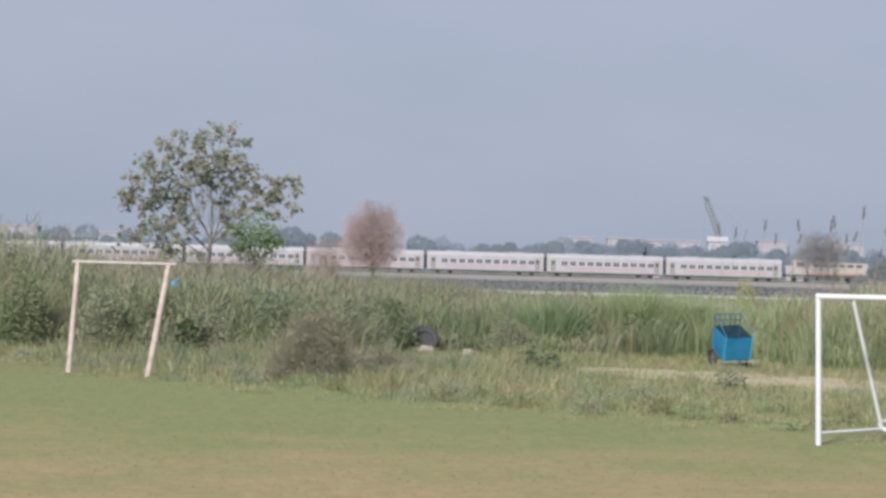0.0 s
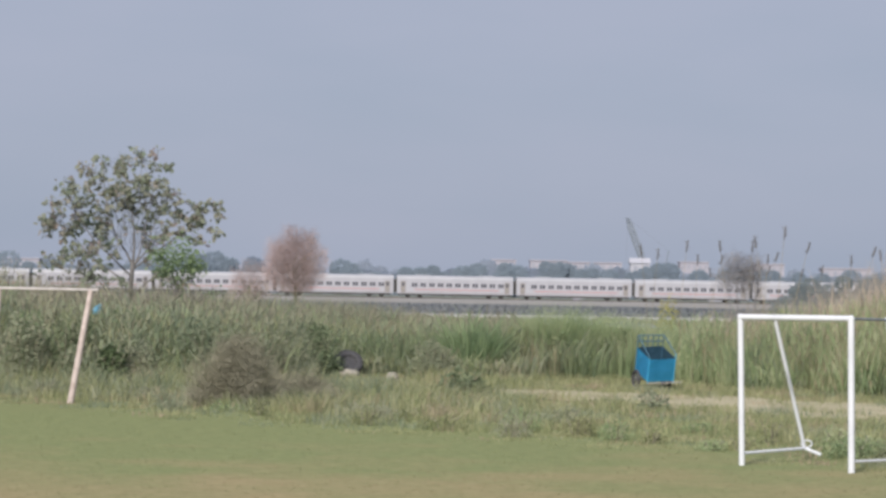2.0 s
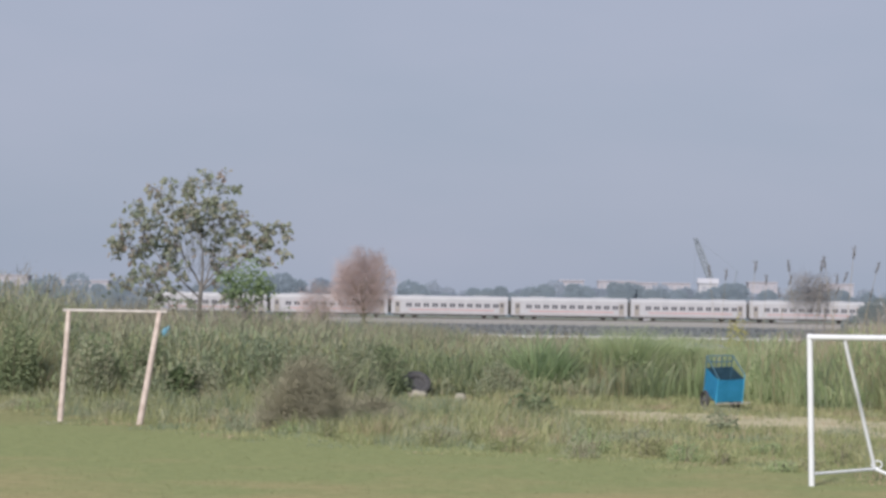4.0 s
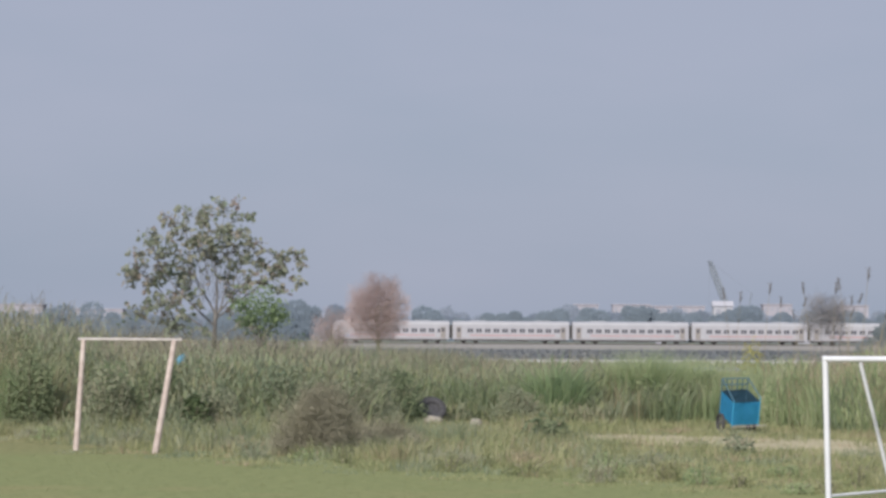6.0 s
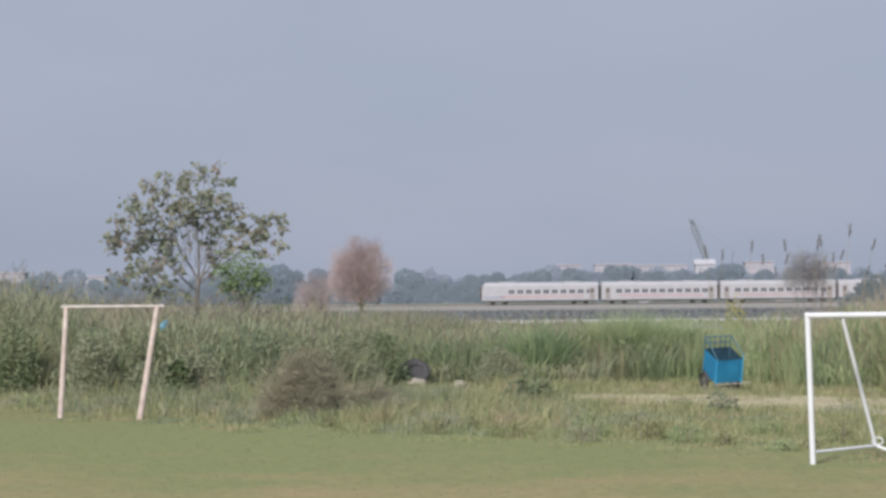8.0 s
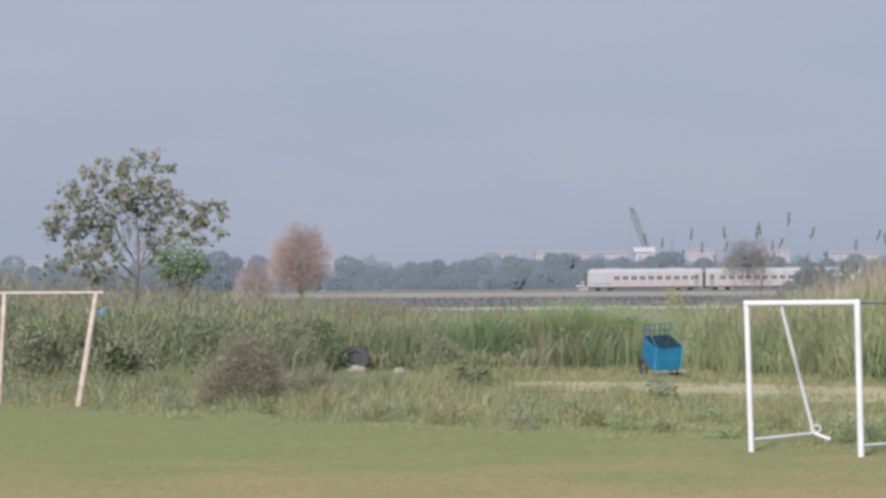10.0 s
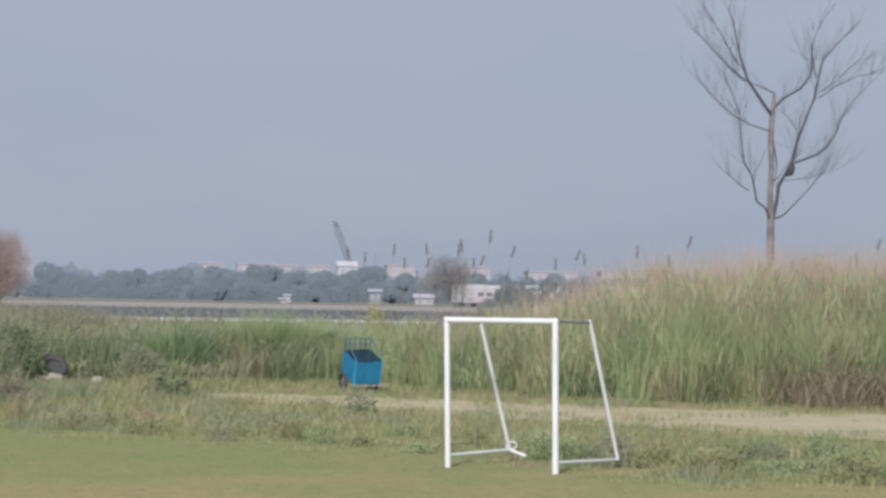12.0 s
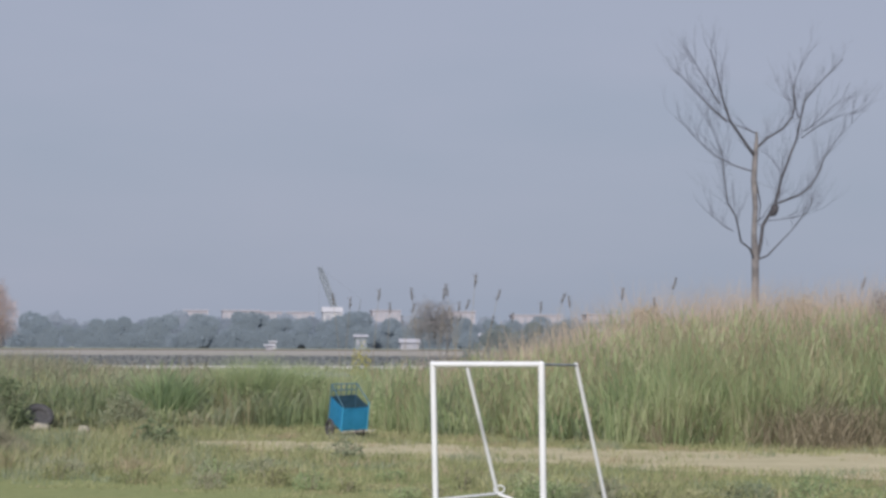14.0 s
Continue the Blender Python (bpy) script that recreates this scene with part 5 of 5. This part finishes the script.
def twig_dome(name, x, y, z, rx, rz, count, mat, label, twig=0.16, width=0.0035):
    """A leafless bush: stems from the ground and a dome of countless fine twigs, dense inside and thin at the rim."""
    rnd = random.Random(int(x * 37) + 21)
    b = thing(name, (x, y, 0), label, "bush", "bushes along the field")
    bm, tips = bmesh.new(), []
    for k in range(9):
        q = k * 2.4
        out_to = Vector((rx * 0.6 * math.cos(q), rx * 0.5 * math.sin(q), z + rz * rnd.uniform(0.1, 0.6)))
        a = Vector((0.08 * math.cos(q), 0.08 * math.sin(q), -0.02))
        tube_into(bm, (a, a.lerp(out_to, 0.5) + Vector((0, 0, 0.05)), out_to), (0.010, 0.007, 0.003), 4)
        grow(bm, tips, a.lerp(out_to, 0.7), out_to - a, rz * 0.5, 0.006, 1, rnd, 45, 0.05, 3, 3)
    part("stem", bm, mat, b)
    vs, fs = [], []
    low = -0.9 if z > 1.5 else 0.0
    while len(fs) < count:
        u = Vector((rnd.uniform(-1.2, 1.2), rnd.uniform(-1.2, 1.2), rnd.uniform(low, 1.2)))
        edge = 0.95 + 0.4 * noise.noise(u * 1.8 + Vector((x, y, 0)))
        if rnd.random() > max(0.0, (edge - u.length) / 0.85):
            continue
        p = Vector((u.x * rx, u.y * rx * 0.8, z + u.z * rz))
        d = (u * 0.5 + Vector((rnd.gauss(0, 0.6), rnd.gauss(0, 0.6), rnd.gauss(0.3, 0.5)))).normalized() * twig * rnd.uniform(0.5, 1.3)
        s = d.orthogonal().normalized() * width
        i = len(vs)
        vs += [p - s, p + s, p + d]
        fs.append((i, i + 1, i + 2))
    piece("twig_crown", mesh_of("twig_crown", [tuple(v) for v in vs], fs, mat), b)


def reed_plumes():
    """Tall flowering reeds, each with a stalk and a drooping seed plume."""
    rnd = random.Random(17)
    built = []
    for k in range(3):
        r = thing("flowering_reed", (0, 0, 0), "tall dry reed with a dark feathery seed plume", "reed", "flowering reeds")
        h = 2.45
        lean = (0.12, 0.38, -0.22)[k]
        part("stalk", tube_bm(((0, 0, -0.05), (lean * 0.3, 0, h * 0.6), (lean, 0, h)), (0.006, 0.0045, 0.003), 5), STALK, r)
        top = Vector((lean, 0, h))
        way = Vector((lean * 0.9 + 0.02, 0, 1)).normalized() * 0.22
        bm = tube_bm([top + way * q for q in (-0.05, 0.15, 0.4, 0.7, 1.0)], (0.004, 0.010, 0.0135, 0.010, 0.003), 7)
        for v in bm.verts:
            v.co += Vector((noise.noise(v.co * 40), noise.noise(v.co * 40 + Vector((9, 0, 0))), 0)) * 0.012
        cs = [tuple(top + way * rnd.uniform(0, 0.95) + Vector((rnd.gauss(0, 0.014), rnd.gauss(0, 0.014), 0))) for _ in range(40)]
        bm.from_mesh(leaf_cloud("hair", cs, 0.045, PLUME, -1.5, 0.15))
        part("plume", bm, PLUME, r)
        built.append(r)
    tall = ((5.37, 2.79), (5.79, 2.54), (6.32, 2.81), (6.62, 2.80), (6.87, 2.62), (7.05, 2.9), (7.22, 3.08), (7.53, 2.82), (4.71, 2.69), (4.8, 2.62), (7.45, 2.3), (6.16, 2.29), (8.0, 2.34),
            (8.7, 2.75), (9.55, 2.68), (10.25, 2.83), (11.1, 3.08), (11.25, 2.66), (12.1, 2.4), (14.85, 3.1), (15.1, 2.76))
    place = [(x, 50.0 + rnd.uniform(-0.4, 0.4), z / 2.62) for x, z in tall]
    for k in range(8):
        x = rnd.uniform(5.6, 7.6) if k < 4 else rnd.uniform(8.2, 15.5)
        place.append((x, 50.0 + rnd.uniform(-1.5, 1.5), rnd.uniform(0.82, 0.98)))
    for k, (x, y, s) in enumerate(place):
        m = pose(x, y, 0, 0, 0, rnd.uniform(-50, 50)) @ Matrix.Diagonal((s, s, s, 1))
        if k < 3:
            built[k].matrix_basis = m
        else:
            ob = copy_thing(built[k % 3], pose(x, y, 0, 0, 0, rnd.uniform(-50, 50)))
            ob.scale = (s, s, s)


lawn()
verge()
tall_growth()
twig_dome("dead_bush", -2.58, 37.2, 0.0, 0.78, 1.28, 19000, TWIG_GREY, "grey-brown leafless bush at the edge of the grass", 0.14, 0.0030)
twig_dome("dead_bush", -1.6, 38.4, 0.0, 0.7, 0.55, 5000, TWIG_GREY, "low spread of grey-brown twigs beside the leafless bush")
for x, y, rx, ry, rz, leaf, mat, n, label in (
        (-9.2, 49.0, 0.9, 0.8, 1.9, 0.08, WEED, 3000, "dark leafy bush in tall grass"),
        (-8.5, 46.3, 0.55, 0.5, 1.75, 0.07, WEED, 2600, "dark leafy bush at the edge of the reeds"),
        (-7.5, 48.0, 0.9, 0.7, 1.1, 0.07, WEED, 2600, "low leafy green bush in the grass"),
        (-5.9, 47.8, 0.8, 0.7, 1.25, 0.07, SCRUB, 2400, "scrubby green bush behind the pole goal"),
        (-5.08, 43.4, 0.36, 0.3, 0.82, 0.14, WEED_DARK, 330, "dark glossy-leaved bush behind the field"),
        (-3.6, 52.0, 0.9, 0.7, 1.35, 0.07, SCRUB, 2600, "scrubby olive bush in tall grass"),
        (-1.9, 50.5, 0.8, 0.6, 1.1, 0.07, WEED, 2200, "low olive bush in the weeds"),
        (1.3, 52.0, 0.6, 0.5, 1.0, 0.08, WEED, 1300, "leafy bright green bush"),
        (-5.1, 57.0, 0.7, 0.5, 1.85, 0.085, WEED, 1500, "dark leafy bush under the young tree"),
        (-4.5, 57.5, 0.75, 0.6, 1.9, 0.09, LEAF_FRESH, 1500, "bright green bush under the trees"),
        (0.95, 43.0, 0.55, 0.4, 0.55, 0.09, WEED, 520, "low dark weeds at the edge of the lawn"),
        (3.75, 38.2, 0.30, 0.3, 0.36, 0.07, SCRUB, 260, "low dark weeds beside the dirt track"),
        (6.14, 60.0, 0.42, 0.4, 1.85, 0.065, YELLOW, 1000, "yellowish bush on the flats"),
        (3.2, 52.5, 0.8, 0.7, 1.1, 0.10, REED, 1300, "rounded bright green bush"),
        (6.1, 51.5, 0.9, 0.7, 1.2, 0.10, REED, 1300, "rounded green bush behind the cart")):
    bush("bush", x, y, rx, ry, rz, leaf, mat, n, label)
for k in range(74):
    x = random.uniform(-11, 5.0)
    y = float(scrub_front(x)) + random.uniform(-0.6, 3.0)
    r = random.uniform(0.25, 0.75)
    if -1.75 < x < -0.05:
        y = max(y, 52.5)
    if x > 2.2:
        y = max(y, 53.0)
    mat, label = random.choice(((SCRUB, "olive green scrub bush in the grass"), (SCRUB, "olive green scrub bush in the grass"), (WEED, "dark green leafy bush in the grass"), (LEAF_FRESH, "fresh green leafy bush in the grass"), (SCRUB, "olive green scrub bush in the grass"), (WEED, "dark green leafy bush in the grass")))
    bush("bush", x, y, r, r * 0.8, random.uniform(0.55, 1.05) * 0.70 * float(scrub_height(x, y)), random.uniform(0.045, 0.075), mat, int(3000 * r), label)
for k in range(34):
    x = random.uniform(-8.5, 4.8)
    y = float(lawn_edge(x)) + 0.6 + random.uniform(0, 4.5)
    r = random.uniform(0.18, 0.42)
    bush("weed", x, y, r, r, random.uniform(0.14, 0.38), 0.045, random.choice((SCRUB, REED, VERGE, VERGE)), int(1300 * r), "low straggling weeds in the rough grass")
for k in range(46):
    x = random.uniform(4.9, 12.5)
    y = float(lawn_edge(x)) + 1.0 + random.uniform(0, 3.2)
    r = random.uniform(0.22, 0.5)
    bush("weed", x, y, r, r, random.uniform(0.16, 0.40), 0.05, random.choice((SCRUB, VERGE, REED)), int(2000 * r), "low straggling green weeds at the edge of the lawn")
twig_dome("withered_shrub", 6.88, 52.2, 2.2, 0.64, 0.52, 2700, WITHERED, "tall grey-brown withered shrub among the reeds", 0.16, 0.0045)
twig_dome("withered_shrub", 11.4, 52.0, 2.2, 0.5, 0.48, 2600, STRAW_TWIG, "brownish withered shrub rising from the tall grass", 0.14, 0.006)
twig_dome("withered_shrub", 14.7, 52.0, 2.35, 0.55, 0.48, 2600, STRAW_TWIG, "brownish withered shrub behind the tall grass", 0.14, 0.006)
twig_dome("dead_bush", 14.98, 47.0, 2.3, 0.5, 0.55, 1500, WITHERED, "dark leafless shrub rising from the tall grass", 0.2, 0.006)
reed_plumes()


def meadow():
    """Rough growth over the flats between the scrub and the marsh, thinning with distance."""
    p = spread(42000, -34, 46, 57, 150)
    p = p[np.abs(p[:, 0] - 0.055 * p[:, 1]) < 3 + 0.24 * p[:, 1]]
    p = p[((p[:, 0] - 10.5) / 4.2) ** 2 + ((p[:, 1] - 143) / 24) ** 2 > 1]
    h = (0.25 + 0.55 * lumps(p, 4.0, 6)) * np.interp(p[:, 1], [57, 75, 105, 150], [1.5, 1.0, 0.5, 0.14])
    h *= np.where((p[:, 0] < 0.01 * p[:, 1]) & (p[:, 1] < 95), 1.5, 1.0)
    k = RNG.uniform(size=len(p)) < 0.25
    blades("meadow_grass", p[~k], 0.0, h[~k] * RNG.uniform(0.5, 1.0, (~k).sum()), 0.07, 0.5, SCRUB, "rough green growth on the flats", "grass")
    blades("meadow_straw", p[k], 0.0, h[k] * RNG.uniform(0.5, 1.0, k.sum()), 0.05, 0.5, REED_DRY, "pale dry stems on the flats", "grass")
    q = spread(15000, -13, -4.4, 58, 68)
    hq = np.interp(q[:, 0], [-13, -9, -5.5, -4.4], [2.3, 2.2, 2.1, 1.4]) * (0.6 + 0.7 * lumps(q, 1.3, 20)) * RNG.uniform(0.4, 1.0, len(q))
    blades("dry_undergrowth", q, 0.0, hq, 0.016, 0.5, UNDER, "dry brown undergrowth beneath the trees", "undergrowth")
    q = spread(26000, -6.0, 0.2, 55, 62)
    hq = np.interp(q[:, 0], [-6, -3.5, -1.2, 0.2], [1.75, 1.7, 1.62, 1.35]) * (0.62 + 0.5 * lumps(q, 0.8, 33) + 0.25 * lumps(q, 0.3, 34)) * RNG.uniform(0.5, 1.0, len(q))
    k = lumps(q, 0.9, 37) + 0.3 * (RNG.uniform(size=len(q)) - 0.5)
    for sel, mat, name, label in ((k < 0.52, UNDER, "rank_dry_growth", "rank dry stems against the flats"), ((k >= 0.52) & (k < 0.66), SCRUB, "rank_growth", "rank olive growth against the flats"), (k >= 0.66, WEED, "rank_weeds", "rank dark weeds against the flats")):
        blades(name, q[sel], 0.0, hq[sel], 0.018, 0.5, mat, label, "scrub")
    c = np.array([(-2.0, 60.0), (-1.45, 60.5), (-1.1, 60.0), (-2.3, 61.0)])
    p, o, who = tufts(c, 70, 0.13)
    blades("dark_reeds", p, 0.0, RNG.uniform(0.9, 1.6, len(p)), 0.025, 0.35, WEED, "clumps of dark upright reeds", "reeds", (0, 0), o * 0.2)
    c = spread(110, -50, 75, 146, 163)
    p, o, who = tufts(c, 40, 0.9)
    blades("sand_edge_plants", p, 0.0, RNG.uniform(0.1, 0.36, len(p)), 0.09, 0.5, SCRUB, "low plants along the pale sand", "scrub")
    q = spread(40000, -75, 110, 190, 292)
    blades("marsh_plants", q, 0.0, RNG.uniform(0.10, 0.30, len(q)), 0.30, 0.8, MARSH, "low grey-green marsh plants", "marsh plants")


meadow()


def dragonfly(label):
    d = thing("dragonfly", (0, 0, 0), label, "dragonfly", "dragonflies over the field")
    part("body", tube_bm(((0, -0.028, 0), (0, -0.004, 0.001), (0, 0.008, 0.002), (0, 0.018, 0.001)), (0.0025, 0.003, 0.006, 0.005), 8), BIRD, d)
    for sx in (-1, 1):
        for dy, ang in ((0.006, 8), (-0.003, -10)):
            a = radians(ang)
            tipx, tipy = 0.036 * math.cos(a), 0.036 * math.sin(a)
            bm = bmesh.new()
            vs = [bm.verts.new(v) for v in ((0, dy, 0.004), (sx * tipx * 0.5, dy + tipy * 0.5 + 0.005, 0.010), (sx * tipx, dy + tipy, 0.013), (sx * tipx * 0.6, dy + tipy * 0.6 - 0.006, 0.010))]
            bm.faces.new(vs)
            bmesh.ops.solidify(bm, geom=bm.faces[:], thickness=0.0008)
            part("wing", bm, BIRD, d)
    return d


FLIES = (
    (dragonfly("dark dragonfly darting up over the field"),
     ((0, 1.0, 9.0, 0.3), (5.9, 0.8, 9.0, 0.3), (6.2, -0.9, 15.0, 1.5), (6.4, -1.778, 18, 2.49), (6.5, -2.095, 18, 2.923), (6.6, -2.409, 18, 3.377), (6.7, -2.74, 18, 3.76), (7.0, -3.6, 18, 5.6), (14, -30, 30, 25))),
    (dragonfly("small dark dragonfly gliding low over the field"),
     ((0, 20.0, 24, 9.0), (9.8, 9.0, 22, 5.5), (10.4, 1.809, 22, 3.369), (10.8, 0.553, 22, 3.035), (11.0, -0.076, 22, 2.878), (11.2, -0.698, 22, 2.713), (11.6, -3.5, 22, 2.2), (14, -25, 25, 2.0))),
)


# ---- what moves ----
def motions():
    """The train rolls along its line at an even speed."""
    for car, offset in CARS:
        rows = []
        for t in (0.0, 7.0, 14.0):
            p = Vector((0, TRACK_Y, RAIL_Z)) + TRACK_DIR * (SPEED * t - LAG + offset)
            rows.append((t, pose(p.x, p.y, p.z, 0, 0, math.degrees(TRACK_B))))
        walk(car, rows)
    for fly, way in FLIES:
        walk(fly, [(t, pose(x, y, z, 20, 0, 60)) for t, x, y, z in way])


motions()
